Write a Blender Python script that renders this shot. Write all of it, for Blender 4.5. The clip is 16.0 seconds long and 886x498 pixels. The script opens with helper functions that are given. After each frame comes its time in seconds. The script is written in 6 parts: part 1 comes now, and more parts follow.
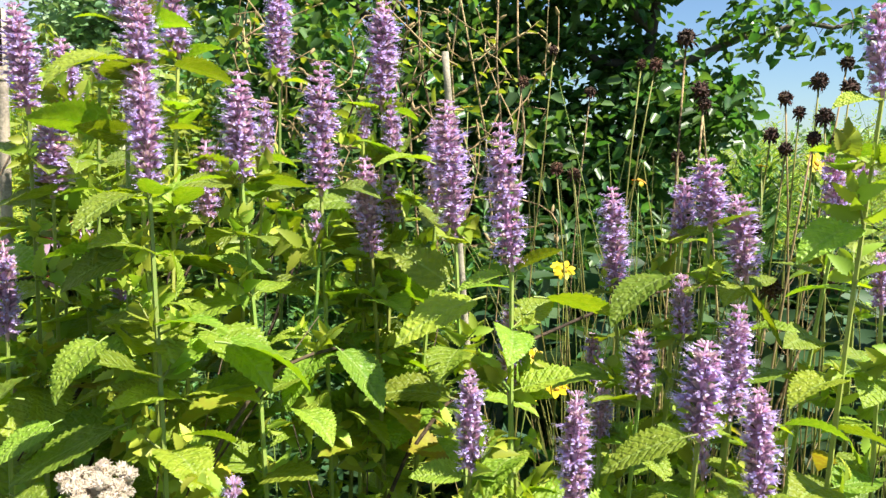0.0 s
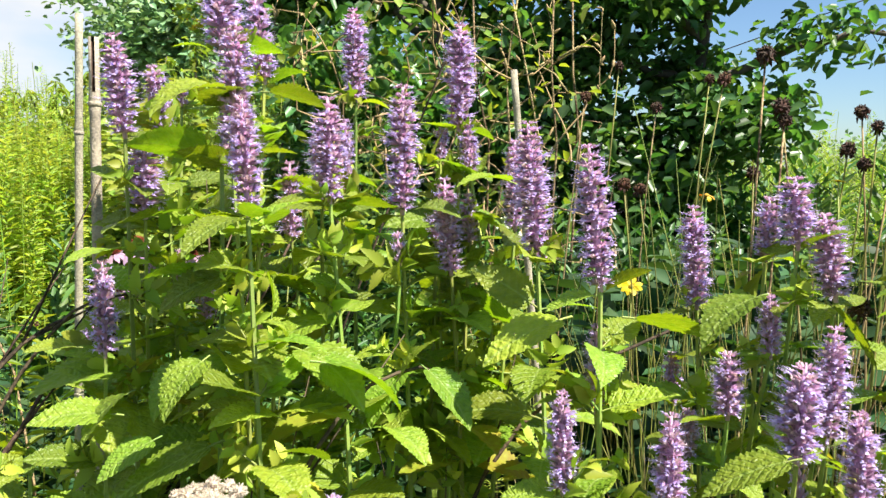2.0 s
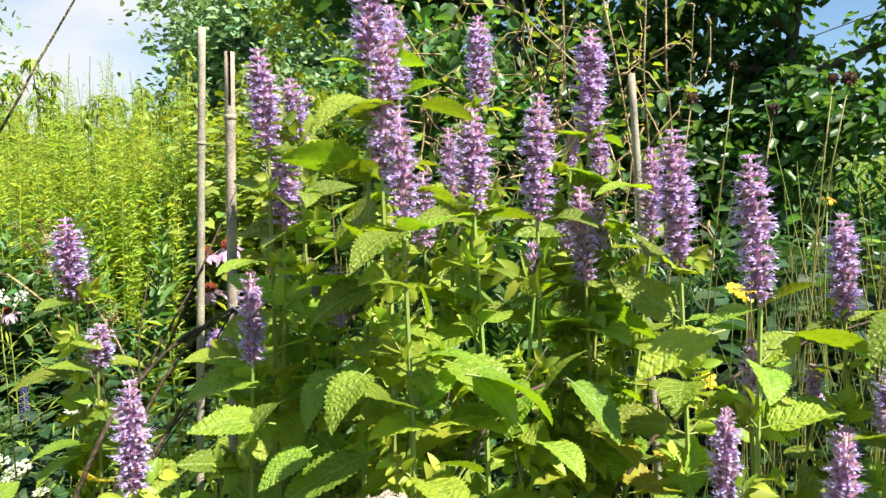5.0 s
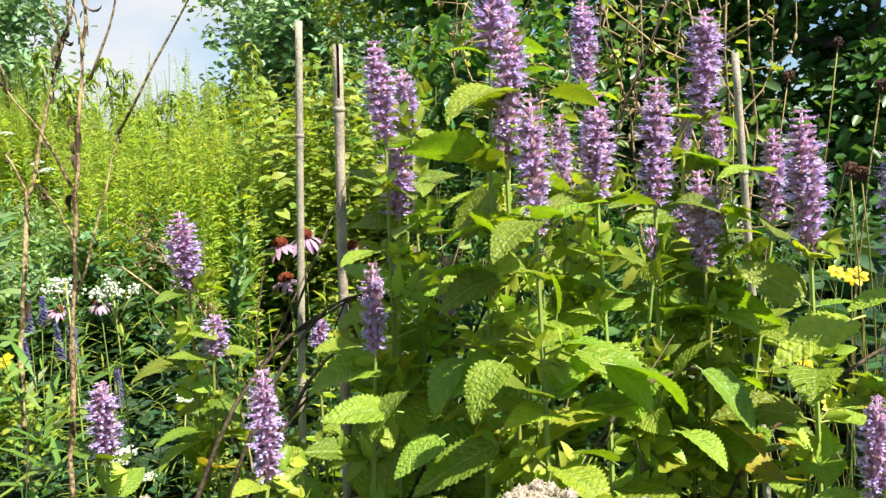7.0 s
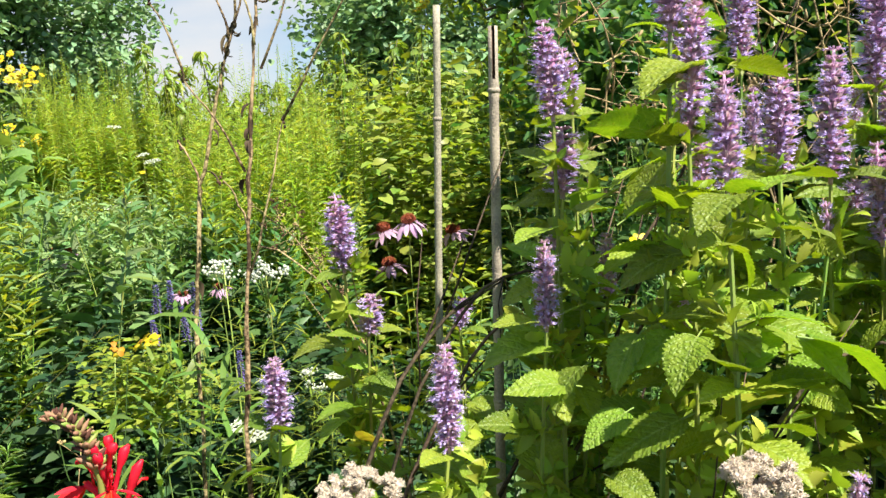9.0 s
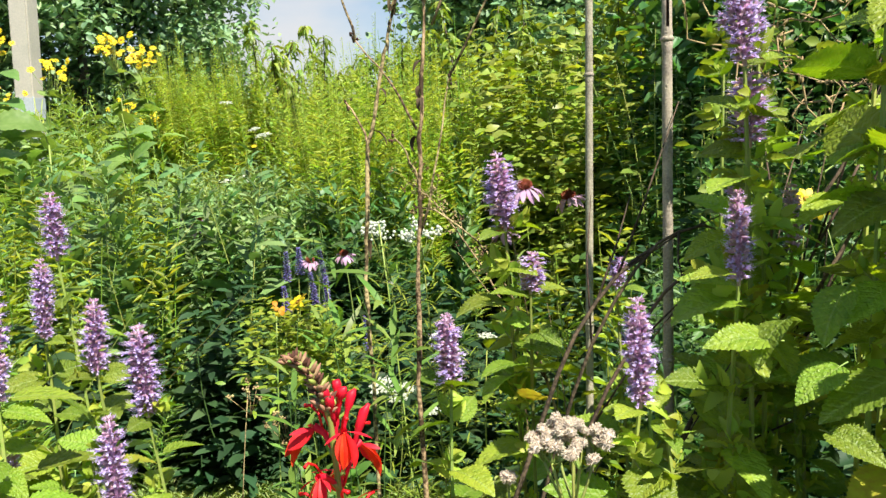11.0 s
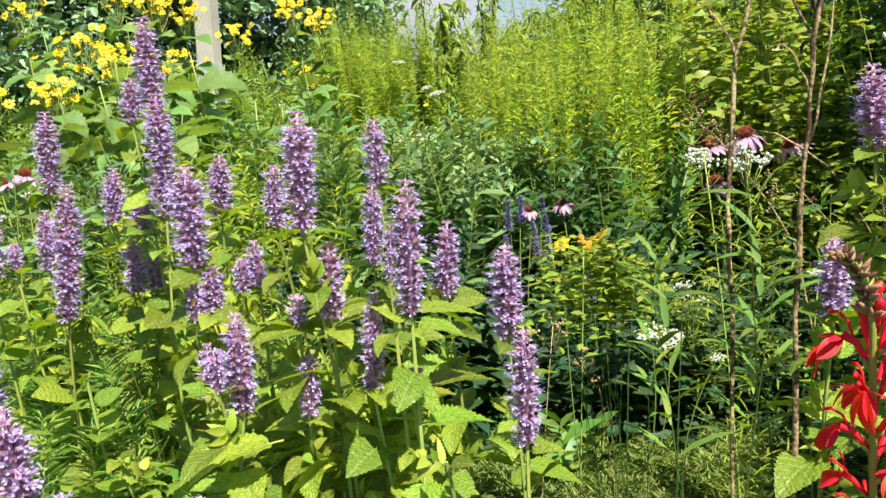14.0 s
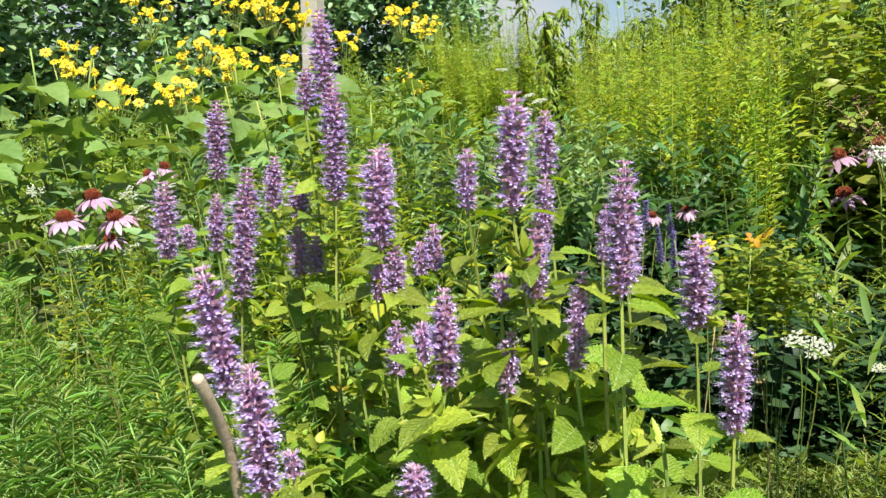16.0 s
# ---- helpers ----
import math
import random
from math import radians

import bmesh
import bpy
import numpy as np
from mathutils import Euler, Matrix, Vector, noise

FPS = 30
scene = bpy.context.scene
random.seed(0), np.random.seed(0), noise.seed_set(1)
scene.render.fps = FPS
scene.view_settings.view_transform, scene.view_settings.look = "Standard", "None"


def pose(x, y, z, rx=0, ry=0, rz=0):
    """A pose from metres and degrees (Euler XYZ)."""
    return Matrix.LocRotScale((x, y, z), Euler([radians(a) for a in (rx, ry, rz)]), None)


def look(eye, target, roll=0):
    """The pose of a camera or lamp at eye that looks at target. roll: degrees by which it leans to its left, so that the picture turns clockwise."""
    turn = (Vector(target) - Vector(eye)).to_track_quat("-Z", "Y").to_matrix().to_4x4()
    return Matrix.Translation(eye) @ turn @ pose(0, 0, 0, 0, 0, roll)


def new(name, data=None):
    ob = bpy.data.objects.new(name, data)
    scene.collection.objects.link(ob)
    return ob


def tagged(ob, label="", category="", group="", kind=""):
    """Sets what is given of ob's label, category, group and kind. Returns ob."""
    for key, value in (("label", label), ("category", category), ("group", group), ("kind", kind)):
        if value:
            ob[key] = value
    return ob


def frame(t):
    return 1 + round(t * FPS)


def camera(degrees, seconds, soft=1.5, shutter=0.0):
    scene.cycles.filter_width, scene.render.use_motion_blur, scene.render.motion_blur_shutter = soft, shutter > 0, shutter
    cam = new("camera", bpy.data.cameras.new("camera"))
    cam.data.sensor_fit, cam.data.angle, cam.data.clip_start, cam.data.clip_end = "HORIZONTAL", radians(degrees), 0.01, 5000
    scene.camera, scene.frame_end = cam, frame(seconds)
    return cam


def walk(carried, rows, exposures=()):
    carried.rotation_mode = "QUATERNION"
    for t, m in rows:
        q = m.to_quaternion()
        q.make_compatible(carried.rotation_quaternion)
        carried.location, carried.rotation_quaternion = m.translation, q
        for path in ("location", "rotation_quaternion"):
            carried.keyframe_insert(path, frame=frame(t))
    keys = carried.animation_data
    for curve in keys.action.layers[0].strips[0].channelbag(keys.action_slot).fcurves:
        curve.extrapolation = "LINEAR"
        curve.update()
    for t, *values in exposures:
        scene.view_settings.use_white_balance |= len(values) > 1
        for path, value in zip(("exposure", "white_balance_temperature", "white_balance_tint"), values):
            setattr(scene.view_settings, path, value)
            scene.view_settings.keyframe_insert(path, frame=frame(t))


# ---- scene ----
cam = camera(59.3, 16.0, 1.45)
PATH = [
    (0, (-0.016, -0.022, 1.089), (-0.068, 1.96, 0.828), 1.9),
    (0.5, (-0.027, -0.025, 1.088), (-0.108, 1.958, 0.839), 1.9),
    (1, (-0.042, -0.027, 1.093), (-0.158, 1.954, 0.843), 1.7),
    (1.5, (-0.052, -0.029, 1.094), (-0.194, 1.952, 0.857), 1.6),
    (2, (-0.062, -0.032, 1.098), (-0.22, 1.948, 0.862), 1.4),
    (2.5, (-0.071, -0.035, 1.098), (-0.244, 1.945, 0.877), 1.0),
    (3, (-0.08, -0.026, 1.097), (-0.289, 1.95, 0.874), 0.7),
    (3.5, (-0.101, -0.031, 1.103), (-0.329, 1.942, 0.871), 0.7),
    (4, (-0.122, -0.036, 1.108), (-0.386, 1.931, 0.865), 0.7),
    (4.2, (-0.131, -0.038, 1.109), (-0.402, 1.929, 0.869), 0.8),
    (6.5, (-0.185, -0.037, 1.112), (-0.613, 1.899, 0.844), -0.4),
    (7, (-0.22, -0.051, 1.113), (-0.672, 1.877, 0.834), -0.7),
    (7.5, (-0.242, -0.05, 1.104), (-0.731, 1.867, 0.812), -1.0),
    (8, (-0.264, -0.064, 1.104), (-0.797, 1.84, 0.804), -1.2),
    (8.5, (-0.293, -0.081, 1.109), (-0.876, 1.807, 0.797), -1.6),
    (8.7, (-0.306, -0.088, 1.109), (-0.909, 1.794, 0.8), -1.8),
    (10.8, (-0.403, -0.121, 1.093), (-1.234, 1.661, 0.726), -3.7),
    (11, (-0.423, -0.131, 1.092), (-1.269, 1.643, 0.722), -3.8),
    (11.5, (-0.457, -0.153, 1.09), (-1.348, 1.598, 0.716), -3.8),
    (12, (-0.49, -0.168, 1.085), (-1.419, 1.559, 0.692), -3.9),
    (12.5, (-0.538, -0.192, 1.077), (-1.542, 1.492, 0.684), -4.4),
    (13, (-0.593, -0.216, 1.069), (-1.641, 1.44, 0.669), -4.9),
    (13.5, (-0.639, -0.231, 1.065), (-1.743, 1.384, 0.653), -5.2),
    (14, (-0.717, -0.245, 1.046), (-1.84, 1.354, 0.62), -5.3),
    (14.5, (-0.777, -0.25, 0.993), (-1.93, 1.336, 0.599), -4.2),
    (15, (-0.818, -0.273, 0.978), (-2.009, 1.291, 0.612), -2.8),
    (15.5, (-0.809, -0.314, 0.995), (-2.062, 1.202, 0.633), -3.3),
    (16, (-0.822, -0.345, 1.026), (-2.103, 1.143, 0.645), -4.4),
]
walk(cam, [(t, look(eye, target, roll)) for t, eye, target, roll in PATH], [(0.0, 1.4), (4.0, 1.4), (8.0, 1.27), (11.0, 1.14), (13.0, 1.07), (15.0, 1.09), (16.0, 0.95)])

# ---- light: sun from the right, sky with a bank of cloud on the left ----
SUN_AZ, SUN_EL = radians(115), radians(57)
to_sun = Vector((math.sin(SUN_AZ) * math.cos(SUN_EL), math.cos(SUN_AZ) * math.cos(SUN_EL), math.sin(SUN_EL)))
sun = new("sun", bpy.data.lights.new("sun", "SUN"))
sun.data.energy, sun.data.angle, sun.data.color = 5.0, radians(0.53), (1.0, 0.94, 0.84)
sun.matrix_world = look(to_sun * 20, (0, 0, 0))

world = bpy.data.worlds.new("world")
scene.world = world
world.use_nodes = True
wn, wl = world.node_tree.nodes, world.node_tree.links
sky = wn.new("ShaderNodeTexSky")
sky.sky_type, sky.sun_disc = "NISHITA", False
sky.sun_elevation, sky.sun_rotation = SUN_EL, SUN_AZ
sky.air_density, sky.dust_density, sky.ozone_density = 1.0, 0.4, 2.2
coord = wn.new("ShaderNodeTexCoord")
wmap = wn.new("ShaderNodeMapping")
wmap.inputs["Scale"].default_value = (1.0, 1.0, 2.6)
wmap.inputs["Location"].default_value = (0.35, 0.1, 0.2)
cloud = wn.new("ShaderNodeTexNoise")
cloud.inputs["Scale"].default_value, cloud.inputs["Detail"].default_value = 2.2, 7.0
ramp = wn.new("ShaderNodeValToRGB")
ramp.color_ramp.elements[0].position, ramp.color_ramp.elements[1].position = 0.42, 0.63
sep = wn.new("ShaderNodeSeparateXYZ")
bank = wn.new("ShaderNodeMapRange")
bank.inputs["From Min"].default_value, bank.inputs["From Max"].default_value = -0.1, -0.5
mul = wn.new("ShaderNodeMath")
mul.operation = "MULTIPLY"
mixc = wn.new("ShaderNodeMixRGB")
mixc.inputs["Color2"].default_value = (6.6, 6.75, 7.0, 1)
wl.new(coord.outputs["Generated"], wmap.inputs["Vector"])
wl.new(wmap.outputs["Vector"], cloud.inputs["Vector"])
wl.new(cloud.outputs["Fac"], ramp.inputs["Fac"])
wl.new(coord.outputs["Generated"], sep.inputs["Vector"])
wl.new(sep.outputs["X"], bank.inputs["Value"])
wl.new(ramp.outputs["Color"], mul.inputs[0])
wl.new(bank.outputs["Result"], mul.inputs[1])
wl.new(mul.outputs["Value"], mixc.inputs["Fac"])
haze = wn.new("ShaderNodeMixRGB")
haze.blend_type = "MULTIPLY"
haze.inputs["Fac"].default_value = 1.0
haze.inputs["Color2"].default_value = (0.82, 0.95, 1.08, 1)
wl.new(sky.outputs["Color"], haze.inputs["Color1"])
wl.new(haze.outputs["Color"], mixc.inputs["Color1"])
wl.new(mixc.outputs["Color"], wn["Background"].inputs["Color"])
wn["Background"].inputs["Strength"].default_value = 0.054


# ---- materials ----
def rgb(c):
    return (c[0], c[1], c[2], 1.0)


def material(name, base, second=None, rough=0.6, thin=0.0, glow=None, spread=0.25, hue=0.03, scale=60.0, bump=0.15, island=False, spec=0.4, coarse=8.0, metal=0.0, hard=0.25):
    """A surface with two colours at two scales of noise, a shift from piece to piece and, for thin tissue, light through it."""
    m = bpy.data.materials.new(name)
    m.use_nodes = True
    n, l = m.node_tree.nodes, m.node_tree.links
    p = n["Principled BSDF"]
    p.inputs["Roughness"].default_value = rough
    p.inputs["Specular IOR Level"].default_value = spec
    p.inputs["Metallic"].default_value = metal
    tc = n.new("ShaderNodeTexCoord")
    fine = n.new("ShaderNodeTexNoise")
    fine.inputs["Scale"].default_value, fine.inputs["Detail"].default_value = scale, 4.0
    big = n.new("ShaderNodeTexNoise")
    big.inputs["Scale"].default_value, big.inputs["Detail"].default_value = coarse, 3.0
    add = n.new("ShaderNodeMath")
    add.operation = "ADD"
    l.new(tc.outputs["Object"], fine.inputs["Vector"])
    l.new(tc.outputs["Object"], big.inputs["Vector"])
    l.new(fine.outputs["Fac"], add.inputs[0])
    l.new(big.outputs["Fac"], add.inputs[1])
    rng = n.new("ShaderNodeMapRange")
    rng.inputs["From Min"].default_value, rng.inputs["From Max"].default_value = 1 - hard, 1 + hard
    l.new(add.outputs[0], rng.inputs["Value"])
    mix = n.new("ShaderNodeMixRGB")
    mix.inputs["Color1"].default_value = rgb(base)
    mix.inputs["Color2"].default_value = rgb(second or tuple(c * 0.6 for c in base))
    l.new(rng.outputs["Result"], mix.inputs["Fac"])
    if island:
        rand = n.new("ShaderNodeNewGeometry").outputs["Random Per Island"]
    else:
        rand = n.new("ShaderNodeObjectInfo").outputs["Random"]
    val = n.new("ShaderNodeMapRange")
    val.inputs["To Min"].default_value, val.inputs["To Max"].default_value = 1 - spread, 1 + spread
    l.new(rand, val.inputs["Value"])
    hr = n.new("ShaderNodeMapRange")
    hr.inputs["To Min"].default_value, hr.inputs["To Max"].default_value = 0.5 - hue, 0.5 + hue
    wob = n.new("ShaderNodeMath")
    wob.operation = "FRACT"
    w7 = n.new("ShaderNodeMath")
    w7.operation = "MULTIPLY"
    w7.inputs[1].default_value = 7.31
    l.new(rand, w7.inputs[0])
    l.new(w7.outputs[0], wob.inputs[0])
    l.new(wob.outputs[0], hr.inputs["Value"])
    hsv = n.new("ShaderNodeHueSaturation")
    l.new(mix.outputs["Color"], hsv.inputs["Color"])
    l.new(val.outputs["Result"], hsv.inputs["Value"])
    l.new(hr.outputs["Result"], hsv.inputs["Hue"])
    l.new(hsv.outputs["Color"], p.inputs["Base Color"])
    if bump:
        b = n.new("ShaderNodeBump")
        b.inputs["Strength"].default_value, b.inputs["Distance"].default_value = bump, 0.002
        l.new(add.outputs[0], b.inputs["Height"])
        l.new(b.outputs["Normal"], p.inputs["Normal"])
    if thin:
        t = n.new("ShaderNodeBsdfTranslucent")
        tint = n.new("ShaderNodeMixRGB")
        tint.blend_type = "MULTIPLY"
        tint.inputs["Fac"].default_value = 1.0
        tint.inputs["Color2"].default_value = rgb(glow or (1, 1, 1))
        l.new(hsv.outputs["Color"], tint.inputs["Color1"])
        l.new(tint.outputs["Color"], t.inputs["Color"])
        ms = n.new("ShaderNodeMixShader")
        ms.inputs["Fac"].default_value = thin
        l.new(p.outputs["BSDF"], ms.inputs[1])
        l.new(t.outputs["BSDF"], ms.inputs[2])
        l.new(ms.outputs["Shader"], n["Material Output"].inputs["Surface"])
    return m


def veined(m, strength, rib):
    """Adds puckered relief between side veins and a pale midrib, in the leaf's own length."""
    n, l = m.node_tree.nodes, m.node_tree.links
    p = n["Principled BSDF"]
    tc = n.new("ShaderNodeTexCoord")
    sep = n.new("ShaderNodeSeparateXYZ")
    l.new(tc.outputs["Object"], sep.inputs["Vector"])
    ax = n.new("ShaderNodeMath")
    ax.operation = "ABSOLUTE"
    l.new(sep.outputs["X"], ax.inputs[0])
    run = n.new("ShaderNodeMath")
    run.operation = "MULTIPLY_ADD"
    run.inputs[1].default_value = -0.8
    l.new(ax.outputs[0], run.inputs[0])
    l.new(sep.outputs["Y"], run.inputs[2])
    wave = n.new("ShaderNodeMath")
    wave.operation = "MULTIPLY"
    wave.inputs[1].default_value = 52.0
    l.new(run.outputs[0], wave.inputs[0])
    sine = n.new("ShaderNodeMath")
    sine.operation = "SINE"
    l.new(wave.outputs[0], sine.inputs[0])
    groove = n.new("ShaderNodeMapRange")
    groove.interpolation_type = "SMOOTHSTEP"
    groove.inputs["From Min"].default_value, groove.inputs["From Max"].default_value = 0.2, 1.0
    groove.inputs["To Min"].default_value, groove.inputs["To Max"].default_value = 0.3, 0.0
    l.new(sine.outputs[0], groove.inputs["Value"])
    warp = n.new("ShaderNodeTexNoise")
    warp.inputs["Scale"].default_value = 7.0
    l.new(tc.outputs["Object"], warp.inputs["Vector"])
    shift = n.new("ShaderNodeMixRGB")
    shift.blend_type = "ADD"
    shift.inputs["Fac"].default_value = 0.12
    l.new(tc.outputs["Object"], shift.inputs["Color1"])
    l.new(warp.outputs["Color"], shift.inputs["Color2"])
    cell = n.new("ShaderNodeTexVoronoi")
    cell.feature = "SMOOTH_F1"
    cell.inputs["Scale"].default_value = 21.0
    l.new(shift.outputs["Color"], cell.inputs["Vector"])
    height = n.new("ShaderNodeMath")
    height.operation = "MULTIPLY_ADD"
    height.inputs[1].default_value = -1.15
    l.new(cell.outputs["Distance"], height.inputs[0])
    l.new(groove.outputs["Result"], height.inputs[2])
    b = n.new("ShaderNodeBump")
    b.inputs["Strength"].default_value, b.inputs["Distance"].default_value = strength, 0.003
    l.new(height.outputs[0], b.inputs["Height"])
    l.new(b.outputs["Normal"], p.inputs["Normal"])
    near = n.new("ShaderNodeMapRange")
    near.inputs["From Min"].default_value, near.inputs["From Max"].default_value = 0.008, 0.022
    near.inputs["To Min"].default_value, near.inputs["To Max"].default_value = 0.6, 0.0
    l.new(ax.outputs[0], near.inputs["Value"])
    side = n.new("ShaderNodeMapRange")
    side.inputs["From Min"].default_value, side.inputs["From Max"].default_value = 0.86, 1.0
    side.inputs["To Min"].default_value, side.inputs["To Max"].default_value = 0.0, 0.22
    l.new(sine.outputs[0], side.inputs["Value"])
    most = n.new("ShaderNodeMath")
    most.operation = "MAXIMUM"
    l.new(near.outputs["Result"], most.inputs[0])
    l.new(side.outputs["Result"], most.inputs[1])
    old = p.inputs["Base Color"].links[0].from_socket
    mix = n.new("ShaderNodeMixRGB")
    mix.inputs["Color2"].default_value = rgb(rib)
    l.new(most.outputs[0], mix.inputs["Fac"])
    l.new(old, mix.inputs["Color1"])
    l.new(mix.outputs["Color"], p.inputs["Base Color"])
    return m


GLOW = (1.75, 1.8, 0.3)
M_LEAF = veined(material("hyssop leaf", (0.156, 0.252, 0.02), (0.258, 0.342, 0.036), 0.45, 0.34, GLOW, 0.38, 0.022, 9, 0.0, False, 0.42, 2.0), 0.8, (0.32, 0.42, 0.11))
M_YOUNG = material("young hyssop leaf", (0.26, 0.36, 0.035), (0.36, 0.43, 0.06), 0.5, 0.34, (1.35, 1.4, 0.4), 0.35, 0.03, 7, 0.25, True, 0.35)
M_YLEAF = material("yellowed leaf", (0.40, 0.42, 0.035), (0.36, 0.30, 0.04), 0.55, 0.38, (1.2, 1.15, 0.5), 0.25, 0.03, 14, 0.3, False, 0.3, 5.0, 0.0, 0.2)
M_STEM = material("green stem", (0.2, 0.30, 0.05), (0.27, 0.30, 0.08), 0.5, 0, None, 0.25, 0.03, 200, 0.2)
M_CALYX = material("calyx", (0.60, 0.40, 0.545), (0.70, 0.52, 0.63), 0.6, 0.35, (1.35, 1.12, 1.35), 0.35, 0.03, 200, 0.0, True)
M_COROLLA = material("corolla", (0.57, 0.44, 0.79), (0.72, 0.61, 0.84), 0.5, 0.35, (1.2, 1.15, 1.2), 0.25, 0.03, 200, 0.0, True)
M_PALE = material("faded floret", (0.62, 0.45, 0.52), (0.71, 0.57, 0.60), 0.6, 0.35, (1.2, 1.1, 1.1), 0.25, 0.04, 200, 0.0, True)
M_MEADOW = material("meadow leaf", (0.215, 0.315, 0.045), (0.285, 0.36, 0.06), 0.55, 0.42, (2.2, 1.9, 0.5), 0.35, 0.03, 4, 0.0, True)
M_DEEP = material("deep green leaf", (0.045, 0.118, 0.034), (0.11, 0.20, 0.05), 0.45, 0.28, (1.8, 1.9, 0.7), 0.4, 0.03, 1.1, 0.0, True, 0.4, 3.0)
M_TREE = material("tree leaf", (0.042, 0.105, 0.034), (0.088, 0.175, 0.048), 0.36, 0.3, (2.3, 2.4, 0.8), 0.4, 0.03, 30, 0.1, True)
# distance haze is mixed into this green: paler and bluer than M_TREE
M_FAR = material("far tree leaf paled by haze", (0.165, 0.285, 0.14), (0.245, 0.365, 0.18), 0.5, 0.25, (1.6, 1.6, 0.9), 0.35, 0.03, 2, 0.0, True)
M_PEACH = material("drooping leaf", (0.165, 0.265, 0.04), (0.245, 0.32, 0.055), 0.42, 0.36, (2.0, 1.8, 0.5), 0.4, 0.025, 6, 0.0, True)
M_MUG = material("grey-green leaf", (0.155, 0.255, 0.08), (0.25, 0.35, 0.125), 0.6, 0.3, (1.6, 1.6, 0.7), 0.35, 0.03, 1.2, 0.0, True, 0.4, 3.0)
M_GRASS = material("grass", (0.11, 0.21, 0.03), (0.19, 0.27, 0.06), 0.55, 0.35, (2.0, 1.8, 0.5), 0.35, 0.03, 6, 0.0, True)
M_STRAW = material("straw", (0.38, 0.31, 0.13), (0.28, 0.2, 0.09), 0.7, 0.1, (1, 1, 1), 0.4, 0.03, 60, 0.2, True)
M_REED = material("green straw", (0.18, 0.235, 0.042), (0.25, 0.225, 0.065), 0.6, 0.15, (1.5, 1.4, 0.6), 0.45, 0.04, 60, 0.2, True)
M_BARK = material("bark", (0.07, 0.055, 0.042), (0.12, 0.1, 0.08), 0.9, 0, None, 0.2, 0.02, 60, 1.0)
M_CANE = material("weathered cane", (0.46, 0.41, 0.29), (0.27, 0.24, 0.18), 0.75, 0, None, 0.12, 0.02, 320, 0.7, False, 0.3, 26, 0.0, 0.18)
M_CANEIN = material("cane hollow", (0.22, 0.155, 0.095), (0.13, 0.085, 0.055), 0.9, 0, None, 0.1, 0.02, 200, 0.4)
M_DRY = material("dry brown stem", (0.06, 0.04, 0.018), (0.40, 0.30, 0.15), 0.85, 0, None, 0.2, 0.02, 190, 0.9, False, 0.3, 24.0, 0.0, 0.13)
M_DRYLEAF = material("withered leaf", (0.05, 0.034, 0.018), (0.12, 0.085, 0.045), 0.9, 0.1, (1, 1, 1), 0.3, 0.02, 100, 0.5)
M_SEED = material("dark seed head", (0.022, 0.014, 0.011), (0.075, 0.035, 0.02), 0.9, 0, None, 0.5, 0.03, 200, 0.6, True)
M_RUST = material("rust seed head", (0.10, 0.045, 0.022), (0.05, 0.025, 0.015), 0.9, 0, None, 0.5, 0.03, 200, 0.6, True)
M_YELLOW = material("yellow ray", (0.82, 0.62, 0.012), (0.86, 0.68, 0.03), 0.5, 0.3, (1.1, 1.1, 0.8), 0.15, 0.015, 60, 0.0, True)
M_ORANGE = material("fading yellow ray", (0.62, 0.30, 0.02), (0.7, 0.45, 0.03), 0.6, 0.3, (1.1, 1.0, 0.8), 0.25, 0.03, 60, 0.0, True)
M_DISC = material("flower disc", (0.5, 0.31, 0.02), (0.34, 0.18, 0.02), 0.8, 0, None, 0.3, 0.02, 300, 0.5)
M_CONE = material("rust cone", (0.30, 0.068, 0.018), (0.10, 0.022, 0.01), 0.7, 0, None, 0.25, 0.02, 500, 0.4, True)
M_PETAL = material("pink ray", (0.56, 0.33, 0.50), (0.73, 0.54, 0.66), 0.5, 0.35, (1.1, 1.0, 1.1), 0.2, 0.03, 60, 0.1)
M_RED = material("scarlet petal", (0.66, 0.006, 0.012), (0.80, 0.03, 0.025), 0.5, 0.35, (1.3, 0.9, 0.9), 0.25, 0.012, 100, 0.0, True)
M_CREAM = material("cream fluff", (0.68, 0.57, 0.44), (0.80, 0.72, 0.59), 0.85, 0.35, (1, 1, 1), 0.15, 0.02, 300, 0.0, True)
M_WHITE = material("white floret", (0.66, 0.68, 0.58), (0.54, 0.59, 0.44), 0.6, 0.25, (1, 1, 1), 0.2, 0.02, 200, 0.0, True)
M_BLUE = material("blue spike", (0.17, 0.13, 0.40), (0.26, 0.21, 0.5), 0.6, 0.2, (1, 1, 1), 0.3, 0.03, 200, 0.0, True)
M_SOIL = material("weedy soil", (0.045, 0.06, 0.022), (0.08, 0.10, 0.03), 0.95, 0, None, 0.1, 0.02, 30, 1.0, False, 0.2, 3)
M_POST = material("pale post", (0.46, 0.42, 0.35), (0.36, 0.34, 0.29), 0.75, 0, None, 0.1, 0.01, 80, 0.4, False, 0.3, 5)
M_SLEEVE = material("grey sleeve", (0.42, 0.46, 0.50), (0.34, 0.37, 0.4), 0.5, 0, None, 0.1, 0.01, 60, 0.2)
# near-black green: the shade under the plants is put into the leaf colour
M_SHADE = material("broad leaf darkened for shade", (0.02, 0.056, 0.02), (0.048, 0.10, 0.03), 0.6, 0.2, (1.8, 1.9, 0.6), 0.4, 0.03, 1.4, 0.0, True, 0.35, 3.0)
